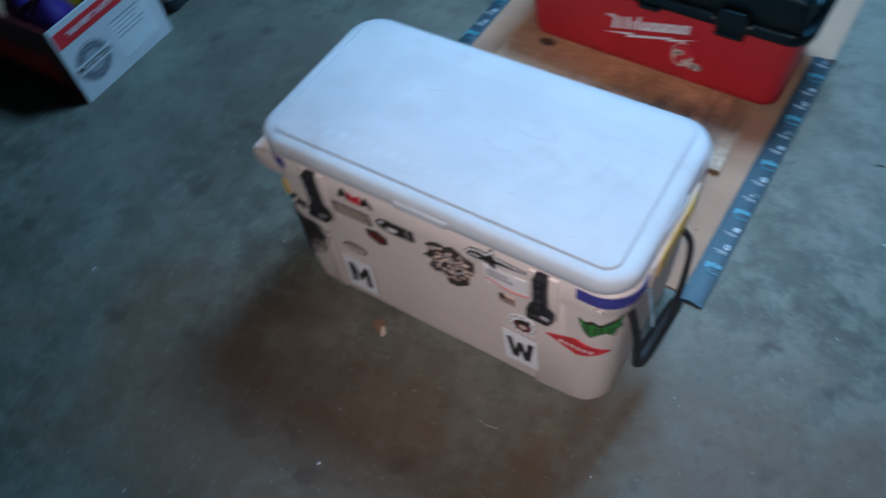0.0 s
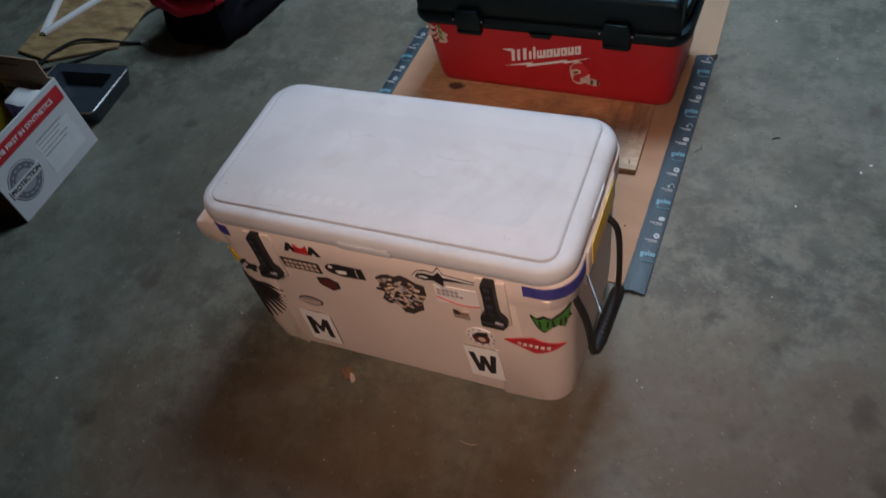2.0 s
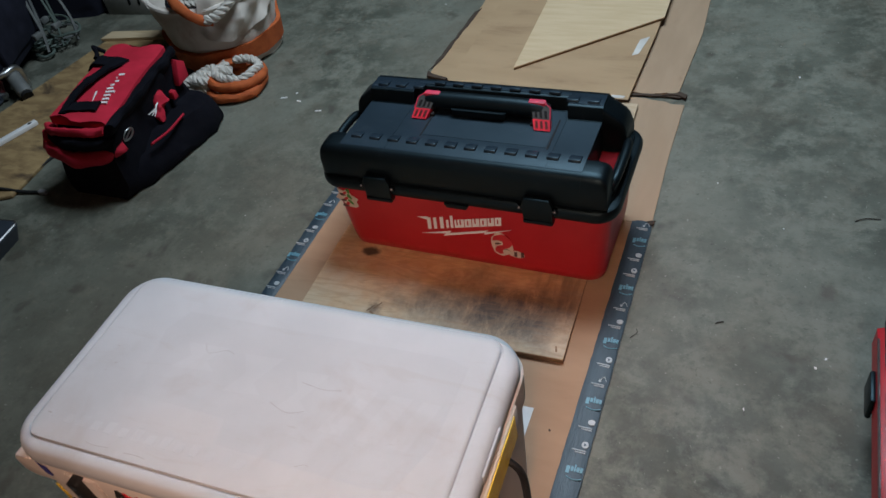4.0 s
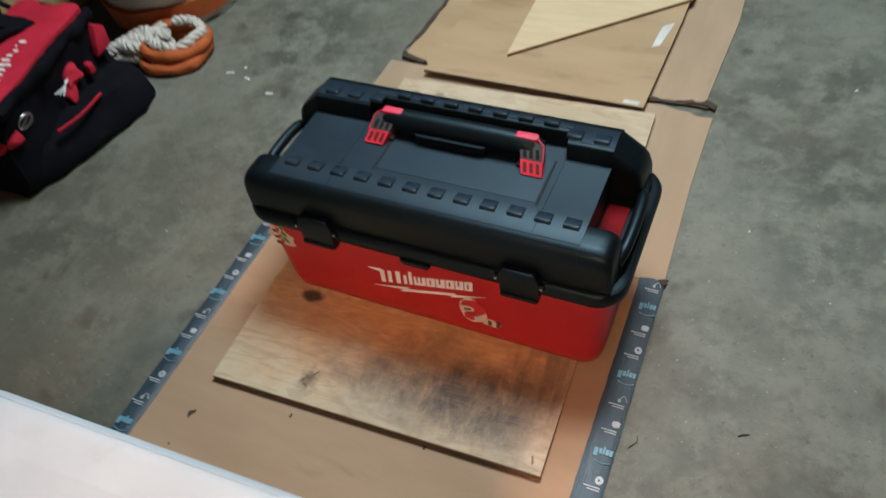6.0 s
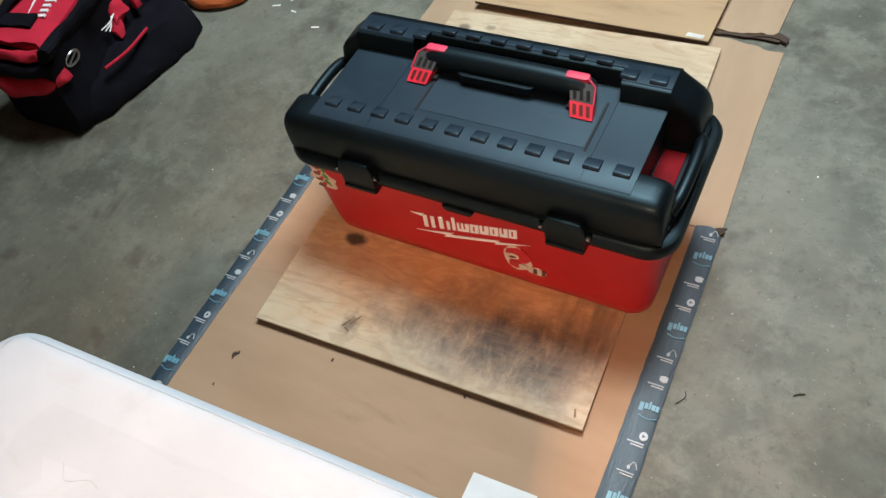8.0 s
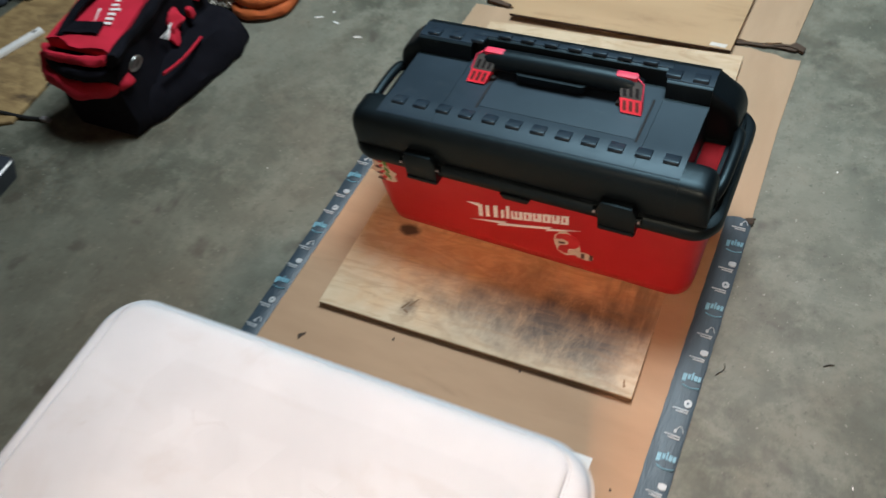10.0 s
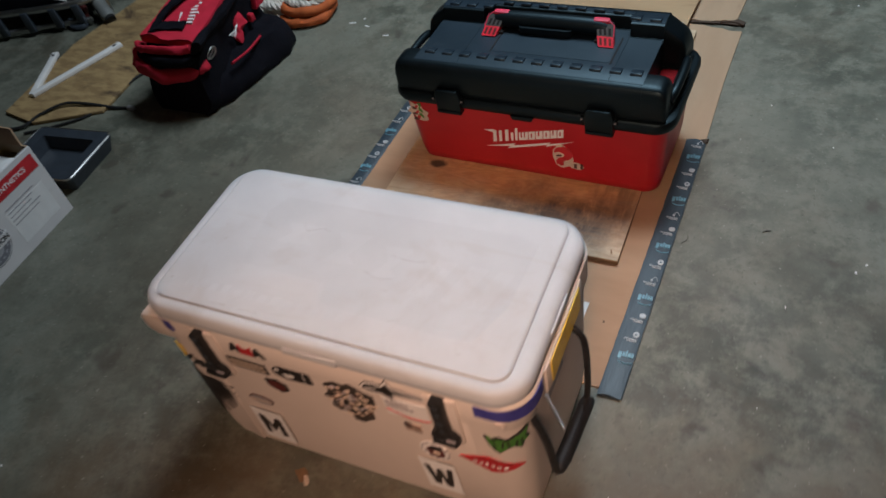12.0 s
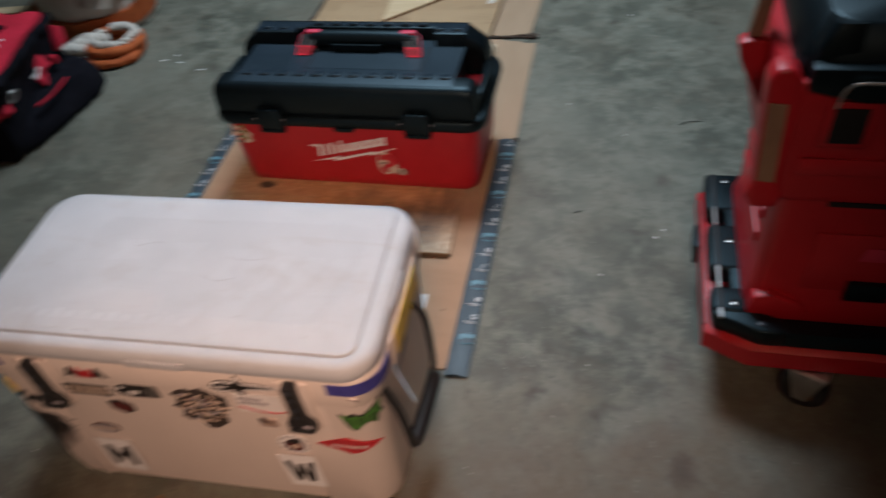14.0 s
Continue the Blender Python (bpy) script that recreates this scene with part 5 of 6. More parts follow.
    part("lid_corner", loft([(0.062, 0.058, 0.014, 0.630, 0.114, 0.085), (0.060, 0.056, 0.014, 0.662, 0.116, 0.086), (0.044, 0.040, 0.012, 0.692, 0.124, 0.094)], 4), BLACK_PLASTIC, lid)
    part("lid_cleat", block(0.112, 0.165, 0.225, 0.300, 0.664, 0.712, 0.007, 3), BLACK_PLASTIC, lid)
    part("lid_panel", loft([(0.30, 0.18, 0.02, 0.692, CX + 0.03, CY + 0.02), (0.29, 0.17, 0.02, 0.700, CX + 0.03, CY + 0.02)], 4), BLACK_PLASTIC, lid)
    part("wire_bail", tube(smooth_line([(0.122, 0.040, 0.590), (0.123, 0.032, 0.620), (0.132, 0.028, 0.634), (0.154, 0.028, 0.636), (0.176, 0.028, 0.634), (0.185, 0.032, 0.620), (0.186, 0.040, 0.590)], 5), 0.0024, 8), STEEL, lid, "steel wire bail")
    return c


rolling_chest()


# ---------------------------------------------------------------- open carton with bottles
def open_carton():
    c = thing("carton", pose(-1.545, -0.03, 0, 0, 0, 2.5), "open white printed cardboard carton holding bottles on concrete", "carton")
    D, H, W, T = 0.312, 0.222, 0.40, 0.005
    face = part("end_panel", block(-T, 0, -D / 2, D / 2, 0, H, 0.001, 1), BOX_WHITE, c, "white printed end panel")
    part("side_panel", block(-W, -T - 0.0005, -D / 2, -D / 2 + T, 0, H), DARK_RED_INK, c, "dark red printed side panel")
    part("side_panel", block(-W, -T - 0.0005, D / 2 - T, D / 2, 0, H), CARDBOARD_PINK, c, "bare brown inside of the side panel")
    for x0, x1, z0, z1 in ((-0.22, -0.14, 0.196, 0.199), (-0.22, -0.14, 0.140, 0.143), (-0.22, -0.217, 0.140, 0.199), (-0.143, -0.14, 0.140, 0.199), (-0.205, -0.155, 0.165, 0.173), (-0.08, -0.02, 0.188, 0.193)):
        part("print_line", prism(slant(x0, x1, z0, z1), "xz", D / 2 - T - 0.0008, D / 2 - T), BROWN_INK, c)
    part("end_panel", block(-W - T, -W - 0.0005, -D / 2, D / 2, 0, H), CARDBOARD_PINK, c)
    part("bottom", block(-W + 0.001, -T - 0.001, -D / 2 + T + 0.001, D / 2 - T - 0.001, 0.001, 0.006), CARDBOARD_PINK, c)
    band = part("red_band", block(0.0, 0.0008, -D / 2 + 0.006, D / 2 - 0.01, H - 0.058, H - 0.016), RED_INK, face, "red printed band with white words")
    letters("words", "THE FIRST IN SYNTHETICS", 0.0185, pose(0.0011, -0.002, H - 0.037, 90, 0, 90), WHITE_INK, band, 1.02)
    for r, material, lift in ((0.054, SEAL_GREY, 0.0007), (0.0515, BOX_WHITE, 0.0011), (0.049, SEAL_GREY, 0.0015), (0.030, SEAL_PALE, 0.0019)):
        part("seal_ring", prism(disc_poly(-0.085, 0.088, r, r, 32), "yz", 0, lift), material, face, "grey printed round seal")
    part("seal_band", prism(slant(-0.142, -0.028, 0.075, 0.101), "yz", 0, 0.0024), BOX_WHITE, face)
    letters("seal_word", "PROTECTION", 0.019, pose(0.0028, -0.085, 0.088, 90, 0, 90), BLACK_INK, face, 0.93)
    for k in range(14):
        a = 2 * math.pi * k / 14
        part("seal_print", prism(disc_poly(-0.085 + 0.039 * math.cos(a), 0.088 + 0.039 * math.sin(a), 0.0055, 0.0022, 6, 0, a + 1.57), "yz", 0, 0.0021), SEAL_PALE, face)
    for k in range(5):
        part("print_bar", prism(slant(0.0, 0.10 - 0.012 * (k % 3), 0.135 - 0.012 * k, 0.138 - 0.012 * k), "yz", 0, 0.0007), GREY_INK, face, "fine grey print")
    part("print_field", prism(slant(-0.006, 0.126, 0.03, 0.128), "yz", 0, 0.0004), PAPER, face)
    flap = part("flap", prism([(-0.39, 0.0), (-0.02, 0.0), (-0.03, 0.05), (-0.37, 0.06)], "xz", -0.002, 0.002), CARDBOARD, c, "brown inner flap with a printed frame", pose(0, D / 2 - 0.004, H, -8, 0, 0))
    for x0, x1, z0, z1 in ((-0.30, -0.22, 0.048, 0.051), (-0.30, -0.22, 0.012, 0.015), (-0.30, -0.296, 0.012, 0.051), (-0.224, -0.22, 0.012, 0.051), (-0.17, -0.10, 0.028, 0.032)):
        part("print_line", prism(slant(x0, x1, z0, z1), "xz", -0.0028, 0.0), BROWN_INK, flap)
    part("side_print", block(-0.36, -0.06, -D / 2 - 0.001, -D / 2, 0.05, 0.13), RED_INK, c, "red printed patch")
    return c


open_carton()


def jug(name, m, material, label, cap):
    j = thing(name, m, label, "bottle")
    part("bottle", loft([(0.10, 0.085, 0.02, 0.0), (0.11, 0.095, 0.025, 0.01), (0.11, 0.095, 0.03, 0.15), (0.085, 0.075, 0.03, 0.19), (0.045, 0.045, 0.02, 0.215), (0.042, 0.042, 0.02, 0.23)], 5), material, j)
    part("cap", lathe([(0.023, 0.228), (0.025, 0.232), (0.025, 0.25), (0.02, 0.254)], 16), cap, j, "screw cap")
    part("grip", tube(smooth_line([(-0.045, 0, 0.10), (-0.075, 0, 0.13), (-0.07, 0, 0.18), (-0.03, 0, 0.20)]), 0.010, 8), material, j)
    return j


jug("oil_jug", pose(-1.66, -0.10, 0.007, 0, 0, 30), PURPLE_PLASTIC, "dark purple plastic jug with a yellow cap in a carton", YELLOW_PLASTIC)
jug("oil_jug", pose(-1.78, -0.09, 0.007, 0, 0, 10), PURPLE_PLASTIC, "dark purple plastic jug standing in a carton", BLACK_PLASTIC)
jug("oil_jug", pose(-1.82, 0.05, 0.007, 0, 0, -20), YELLOW_PLASTIC, "yellow plastic jug standing in a carton", BLACK_PLASTIC)
pouch = tagged(part("white_pouch", crumple(grid_cut(block(-1.68, -1.58, 0.03, 0.10, 0.007, 0.20, 0.012), 2), 0.006, 18), PAPER), "crumpled white pouch with dark print in a carton", "pouch")
part("print_patch", block(-1.66, -1.60, 0.028, 0.032, 0.12, 0.17), GREY_INK, pouch, "grey print")


def plastic_tray():
    t = thing("plastic_tray", pose(-1.725, 0.262, 0, 0, 0, 6), "empty dark grey plastic tray on concrete", "tray")
    W, D, H = 0.27, 0.21, 0.052
    out, rim, inn = rrect(W, D, 0.018), rrect(W - 0.006, D - 0.006, 0.016), rrect(W - 0.075, D - 0.075, 0.01)
    loops = [[(x, y, z) for x, y in ring] for ring, z in ((rrect(W - 0.03, D - 0.03, 0.012), 0.0), (out, H - 0.008), (rim, H), (inn, H - 0.002), (rrect(W - 0.09, D - 0.09, 0.008), 0.008))]
    part("shell", rings(bmesh.new(), loops), NAVY_PLASTIC, t)
    part("lip", tube([(x, y, H - 0.002) for x, y in rrect(W - 0.004, D - 0.004, 0.017)] + [(W / 2 - 0.02, -D / 2 + 0.002, H - 0.002)], 0.003, 6), STEEL, t, "worn pale lip")
    return t


plastic_tray()


# ---------------------------------------------------------------- tool bag, canvas bucket, strand board and bracket
def tool_bag():
    b = thing("tool_bag", pose(-1.512, 0.778, 0, 0, 0, 0) @ Matrix.Diagonal((1, 0.91, 0.98, 1)), "red and black canvas tool bag lying on concrete", "bag")

    def lean(y):
        """The bag's ridge runs aslant over its foot."""
        return 0.024 - 0.185 * y

    section = [(-0.125, 0.0), (-0.150, 0.02), (-0.158, 0.06), (-0.150, 0.12), (-0.130, 0.17), (-0.112, 0.215), (-0.102, 0.236), (-0.05, 0.240), (0.02, 0.241), (0.085, 0.238),
               (0.110, 0.228), (0.108, 0.205), (0.096, 0.165), (0.104, 0.12), (0.110, 0.06), (0.105, 0.02), (0.095, 0.0)]
    loops = []
    for k in range(19):
        y = -0.225 + 0.44 * k / 18
        edge = max(0.0, abs(k - 9) - 6.5) / 2.5
        kx, kz = 1 - 0.16 * edge ** 2, 1 - 0.18 * edge ** 2
        low = 0.35
        loops.append([(lean(y) * (low + (1 - low) * z / 0.24) + 0.012 * (1 - z / 0.24) + x * kx, y + 0.02 * (0.5 - z / 0.24) * (1 if k > 9 else -1) * edge, z * kz) for x, z in section])
    body = rings(bmesh.new(), loops)
    for v in body.verts:
        v.co += noise.noise_vector(v.co * 13) * 0.010 + noise.noise_vector(v.co * 34) * 0.005
        v.co.z = max(v.co.z, 0.0)
    part("body", body, BLACK_CLOTH, b)
    loops = []
    for k in range(15):
        y = -0.205 + 0.402 * k / 14
        row = [(lean(y) - 0.108 + 0.192 * u, y + 0.012 * math.sin(9 * u), 0.2455 + 0.004 * math.sin(3.1 * u)) for u in (0, 0.02, 0.15, 0.3, 0.45, 0.6, 0.75, 0.9, 0.98, 1)]
        loops.append([(row[0][0], row[0][1], 0.226), *row, (row[-1][0], row[-1][1], 0.226)])
    flap = rings(bmesh.new(), loops)
    for v in flap.verts:
        v.co += noise.noise_vector(v.co * 11 + Vector((3, 0, 0))) * 0.007
    top = part("top_panel", flap, RED_CLOTH, b, "red canvas top flap")
    part("side_band", crumple(tube(smooth_line([(lean(y) + 0.104, y, 0.234) for y in (-0.215, -0.15, -0.05, 0.05, 0.14, 0.2)]), [0.026] * 31, 12, flat=0.55), 0.009, 21, 2), BLACK_CLOTH, b, "black webbing edge")

    def webbing(name, pts, w, t, label=""):
        """A flat strap along the points."""
        pts = smooth_line(pts, 5)
        loops = []
        for i, p in enumerate(pts):
            d = (pts[min(i + 1, len(pts) - 1)] - pts[max(i - 1, 0)]).normalized()
            side = d.cross(Vector((0, 0, 1))).normalized() * w / 2
            up = side.cross(d).normalized() * t / 2
            loops.append([p - side - up, p + side - up, p + side + up, p - side + up])
        return part(name, crumple(rings(bmesh.new(), loops), 0.004, 30, 1), BLACK_CLOTH, b, label)

    webbing("strap_patch", [(-0.125, 0.088, 0.232), (-0.099, 0.092, 0.2515), (-0.045, 0.094, 0.2545), (0.004, 0.086, 0.2535)], 0.050, 0.007)
    webbing("strap_patch", [(-0.045, -0.168, 0.238), (-0.015, -0.162, 0.2535), (0.03, -0.150, 0.2555), (0.082, -0.136, 0.2535)], 0.044, 0.007)
    webbing("handle", [(0.002, 0.086, 0.260), (-0.006, 0.055, 0.264), (-0.014, 0.02, 0.268), (-0.018, -0.04, 0.270), (-0.016, -0.10, 0.267), (-0.012, -0.150, 0.260), (-0.010, -0.185, 0.252)], 0.024, 0.006, "black carrying strap")
    part("end_loop", tube(smooth_line([(-0.150, 0.185, 0.228), (-0.168, 0.170, 0.25), (-0.150, 0.150, 0.262), (-0.132, 0.135, 0.25), (-0.118, 0.110, 0.25)]), 0.007, 8), BLACK_CLOTH, b)
    for k in range(9):
        u = k / 8
        x, y = 0.066 - 0.060 * u, -0.118 + 0.140 * u
        h = 0.034 if k == 8 else 0.026 if k in (3, 6) else 0.018
        part("print_bar", prism([(x + 0.006, y), (x + 0.006 + h, y + 0.30 * h), (x + 0.003 + h, y + 0.30 * h + 0.009), (x + 0.003, y + 0.009)], "xy", 0.2475, 0.2512), WHITE_INK, top, "white printed word mark in plain bars")
    part("print_bolt", prism([(0.046, -0.125), (0.018, -0.055), (0.024, -0.052), (-0.018, 0.022), (0.010, -0.040), (0.004, -0.044)], "xy", 0.2475, 0.2508), WHITE_INK, top)
    # the open end: red lips round a dark mouth
    lips = part("end_flap", crumple(tube(smooth_line([(-0.085, -0.180, 0.175), (-0.075, -0.222, 0.168), (-0.02, -0.246, 0.150), (0.06, -0.242, 0.145), (0.128, -0.214, 0.155), (0.158, -0.175, 0.165)]), [0.011 + 0.013 * math.sin(math.pi * i / 30) for i in range(31)], 12, flat=0.8), 0.012, 22, 5), RED_CLOTH, b, "red folded end flap")
    part("end_lip", crumple(tube(smooth_line([(-0.080, -0.185, 0.205), (-0.03, -0.222, 0.212), (0.06, -0.222, 0.220), (0.14, -0.205, 0.222)]), 0.013, 10), 0.008, 26, 7), RED_CLOTH, lips)
    part("mouth", crumple(tube(smooth_line([(-0.07, -0.205, 0.190), (0.02, -0.236, 0.188), (0.10, -0.226, 0.190), (0.150, -0.195, 0.195)]), 0.017, 10), 0.006, 26, 3), BLACK_CLOTH, lips, "dark open mouth of the bag")
    part("corner_fold", crumple(grid_cut(loft([(0.05, 0.06, 0.02, 0.125, -0.085, -0.195), (0.065, 0.075, 0.025, 0.155, -0.082, -0.195), (0.05, 0.055, 0.02, 0.20, -0.075, -0.185)], 5), 1), 0.010, 20, 4), RED_CLOTH, lips)
    # side pocket: puffed red tab, small patch, bright cords, steel ring
    part("red_tab", crumple(grid_cut(loft([(0.016, 0.030, 0.006, 0.135, 0.118, 0.030), (0.040, 0.056, 0.015, 0.155, 0.116, 0.044), (0.046, 0.062, 0.018, 0.178, 0.108, 0.052), (0.024, 0.034, 0.010, 0.200, 0.098, 0.056)], 5), 1), 0.012, 28, 2), RED_CLOTH, b, "puffed red canvas tab")
    part("red_tab", crumple(loft([(0.014, 0.018, 0.005, 0.118, 0.134, 0.008), (0.026, 0.030, 0.008, 0.138, 0.128, 0.016), (0.014, 0.016, 0.005, 0.160, 0.122, 0.026)], 4), 0.008, 34, 6), RED_CLOTH, b, "small red canvas tab")
    part("side_patch", crumple(prism([(0.148, 0.150), (0.196, 0.160), (0.206, 0.205), (0.178, 0.222)], "yz", 0.100, 0.122, 0.003), 0.006, 26, 2), RED_CLOTH, b, "red side pocket panel")
    part("side_patch", crumple(prism([(0.092, 0.140), (0.112, 0.142), (0.110, 0.165), (0.094, 0.162)], "yz", 0.116, 0.136, 0.003), 0.005, 26, 3), RED_CLOTH, b, "small red patch")
    for k in range(3):
        part("cord", tube(smooth_line([(0.142 - 0.004 * k, -0.02 - 0.006 * k, 0.152 + 0.006 * k), (0.140, -0.005, 0.160 + 0.004 * k), (0.128, 0.016 + 0.005 * k, 0.168)]), 0.0016, 6), WHITE_INK, b, "thin pale cord")
    ring = [(0.152 + 0.006 * math.sin(a), -0.150 + 0.022 * math.cos(a), 0.178 + 0.017 * math.sin(a)) for a in (2 * math.pi * k / 16 for k in range(17))]
    part("d_ring", tube(ring, 0.0028, 8), STEEL, b, "steel D-ring")
    part("ring_bar", tube([(0.150, -0.168, 0.168), (0.154, -0.132, 0.188)], 0.0024, 8), STEEL, b, "steel ring bar")
    loops = []
    for k in range(13):
        y = -0.215 + 0.425 * k / 12
        edge = max(0.0, abs(k - 6) - 4) / 2
        right = 0.152 + 0.15 * (y + 0.215) - 0.03 * edge
        loops.append([(x, y, z * (1 - 0.15 * edge)) for x, z in ((-0.09, 0.0), (-0.10, 0.05), (0.02, 0.115), (right - 0.05, 0.112), (right - 0.022, 0.095), (right - 0.008, 0.062), (right, 0.03), (right - 0.006, 0.008), (right - 0.02, 0.0))])
    pad = rings(bmesh.new(), loops)
    for v in pad.verts:
        v.co += noise.noise_vector(v.co * 16 + Vector((1, 5, 0))) * 0.008
        v.co.z = max(v.co.z, 0.0)
    part("bottom_pad", pad, BLACK_CLOTH, b, "black padded base")
    part("piping", tube(smooth_line([(0.168, -0.104, 0.114), (0.178, -0.03, 0.112), (0.172, 0.056, 0.112)]), 0.0075, 8, flat=0.5), RED_CLOTH, b, "red piping")
    return b


tool_bag()


def twisted(name, pts, r, material, parent, label, strands=3, lay=0.055):
    """A laid rope: strands wound round the line through the points, in one mesh."""
    line = smooth_line(pts, 7)
    bm = bmesh.new()
    for k in range(strands):
        out, run, up = [], 0.0, None
        for i, p in enumerate(line):
            d = (line[min(i + 1, len(line) - 1)] - line[max(i - 1, 0)]).normalized()
            up = d.orthogonal().normalized() if up is None else (up - up.dot(d) * d).normalized()
            if i:
                run += (p - line[i - 1]).length
            a = 2 * math.pi * (k / strands + run / lay)
            out.append(p + (math.cos(a) * up + math.sin(a) * d.cross(up)) * r * 0.52)
        tube(out, r * 0.60, 6, bm)
    return part(name, bm, material, parent, label)


def rope_bucket():
    b = thing("canvas_bucket", pose(-1.565, 1.365, 0, 0, 0, 0), "off-white canvas bucket bag with an orange band full of rope", "bucket bag")
    n = 56

    def around(r, z, drop=0.0):
        return [(0.012 + r * math.cos(a) * (1 + 0.022 * math.sin(5 * a + 11 * z)), r * math.sin(a) * (1 + 0.022 * math.sin(4 * a + 15 * z)), z + drop * math.sin(a - 0.6)) for a in (2 * math.pi * k / n for k in range(n))]

    steps = [(0.165, 0.0), (0.178, 0.006)] + [(0.180 + 0.030 * t, 0.02 + 0.235 * t) for t in (0, 0.1, 0.2, 0.3, 0.4, 0.5, 0.6, 0.7, 0.8, 0.9, 1)] + [(0.216, 0.262), (0.210, 0.268), (0.202, 0.262), (0.196, 0.22), (0.19, 0.15), (0.18, 0.13)]
    shell = rings(bmesh.new(), [around(r, z, 0.02 * z / 0.26) for r, z in steps])
    for v in shell.verts:
        v.co += noise.noise_vector(v.co * 9) * 0.014 + noise.noise_vector(v.co * 24) * 0.006
        v.co.z = max(v.co.z, 0.0)
    part("bag", shell, CANVAS, b)
    part("rolled_rim", crumple(tube([Vector(p) for p in around(0.211, 0.262, 0.02)] + [Vector(around(0.211, 0.262, 0.02)[0])], 0.010, 8), 0.008, 18, 4), CANVAS, b, "rolled off-white rim")
    band = rings(bmesh.new(), [around(r, z, 0.03) for r, z in ((0.180, 0.052), (0.194, 0.052), (0.203, 0.118), (0.190, 0.120))], cap=False)
    for v in band.verts:
        v.co += noise.noise_vector(v.co * 12 + Vector((2, 0, 0))) * 0.009
    part("band", band, ORANGE_CLOTH, b, "orange webbing band")
    # dark disc in place of the shade deep in the bucket
    part("inner_shade", lathe([(0.01, 0.142), (0.178, 0.140), (0.178, 0.132), (0.01, 0.132)], 24), INSIDE_DARK, b)
    rnd = random.Random(5)
    for k in range(8):
        r0, z0, ph = rnd.uniform(0.06, 0.165), 0.165 + 0.014 * k, rnd.uniform(0, 6.3)
        pts = [(0.01 + r0 * math.cos(ph + a) * rnd.uniform(0.93, 1.05), r0 * math.sin(ph + a) * rnd.uniform(0.93, 1.05), z0 + rnd.uniform(-0.008, 0.012)) for a in (2 * math.pi * i / 12 for i in range(11))]
        if k in (3, 6):
            part("rope_coil", tube(smooth_line(pts, 4), 0.012, 8), BLACK_CLOTH, b, "dark cord coil")
        else:
            twisted("rope_coil", pts, 0.013, ROPE_WHITE, b, "off-white rope coil")
    # orange sling over the front of the rim
    part("sling", crumple(tube(smooth_line([(-0.02, -0.13, 0.27), (0.0, -0.17, 0.285), (0.035, -0.205, 0.278), (0.072, -0.215, 0.25), (0.115, -0.205, 0.222), (0.145, -0.19, 0.212)]), 0.017, 10, flat=0.6), 0.004, 30, 2), ORANGE_CLOTH, b, "orange webbing sling")
    twisted("sling_knot", [(0.125, -0.20, 0.218), (0.155, -0.188, 0.224), (0.180, -0.165, 0.240), (0.200, -0.135, 0.262), (0.196, -0.09, 0.285)], 0.015, ROPE_WHITE, b, "off-white rope end")
    # pale cloth slumping over the side in slanting folds
    outer = []
    for i in range(22):
        t = i / 21
        row_out, row_in = [], []
        for k in range(30):
            u = k / 29
            a = -1.02 + 1.75 * u - 0.30 * t
            lip = math.sin(math.pi * min(1.0, t * 2.2) / 2)
            r = 0.165 + 0.058 * lip - 0.012 * t + 0.011 * math.sin(13 * u + 5 * t) * (0.3 + t) + 0.004 * math.sin(37 * u - 9 * t)
            z = 0.262 + 0.040 * math.sin(math.pi * min(1.0, t * 2.6)) - 0.150 * max(0.0, t - 0.18) * (0.75 + 0.35 * math.sin(4.4 * u))
            row_out.append((0.012 + r * math.cos(a), r * math.sin(a), z))
            row_in.append((0.012 + (r - 0.007) * math.cos(a), (r - 0.007) * math.sin(a), z - 0.003))
        outer.append(row_out + row_in[::-1])
    part("cloth_fold", crumple(rings(bmesh.new(), outer), 0.008, 24, 3), CANVAS, b, "pale slumped canvas fold")
    return b


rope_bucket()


def rope_pile():
    p = thing("rope_pile", pose(-1.380, 1.130, 0, 0, 0, 0), "coiled orange and off-white rope lying on concrete", "rope")
    rnd = random.Random(8)
    for k, (r, material, z, cx, cy) in enumerate(((0.092, ORANGE_CLOTH, 0.017, 0.0, 0.0), (0.086, ORANGE_CLOTH, 0.046, 0.006, 0.006), (0.070, ROPE_WHITE, 0.064, 0.012, 0.012))):
        ph = rnd.uniform(0, 6)
        pts = [(cx + r * math.cos(ph + a) * rnd.uniform(0.94, 1.06), cy + r * 0.9 * math.sin(ph + a) * rnd.uniform(0.94, 1.06), z + rnd.uniform(-0.002, 0.006)) for a in (2 * math.pi * i / 14 for i in range(14))]
        if material is ROPE_WHITE:
            twisted("coil", pts, 0.013, material, p, "off-white rope loop")
        else:
            part("coil", crumple(tube(smooth_line(pts, 4), 0.0165, 10), 0.003, 30, k), material, p, "orange rope loop")
    for k in range(6):
        x0, y0, z0 = -0.145 + 0.012 * (k % 3), -0.085 + 0.034 * (k % 3), 0.020 + 0.030 * (k // 3)
        pts = [(x0, y0, z0), (x0 + 0.030, y0 + 0.016 + 0.006 * (k % 2), z0 + 0.010), (x0 + 0.062, y0 + 0.022, z0 + 0.008), (x0 + 0.095, y0 + 0.038, z0 - 0.002)]
        twisted("braid", pts, 0.0165, ROPE_WHITE, p, "braided off-white rope", lay=0.045)
    return p


rope_pile()

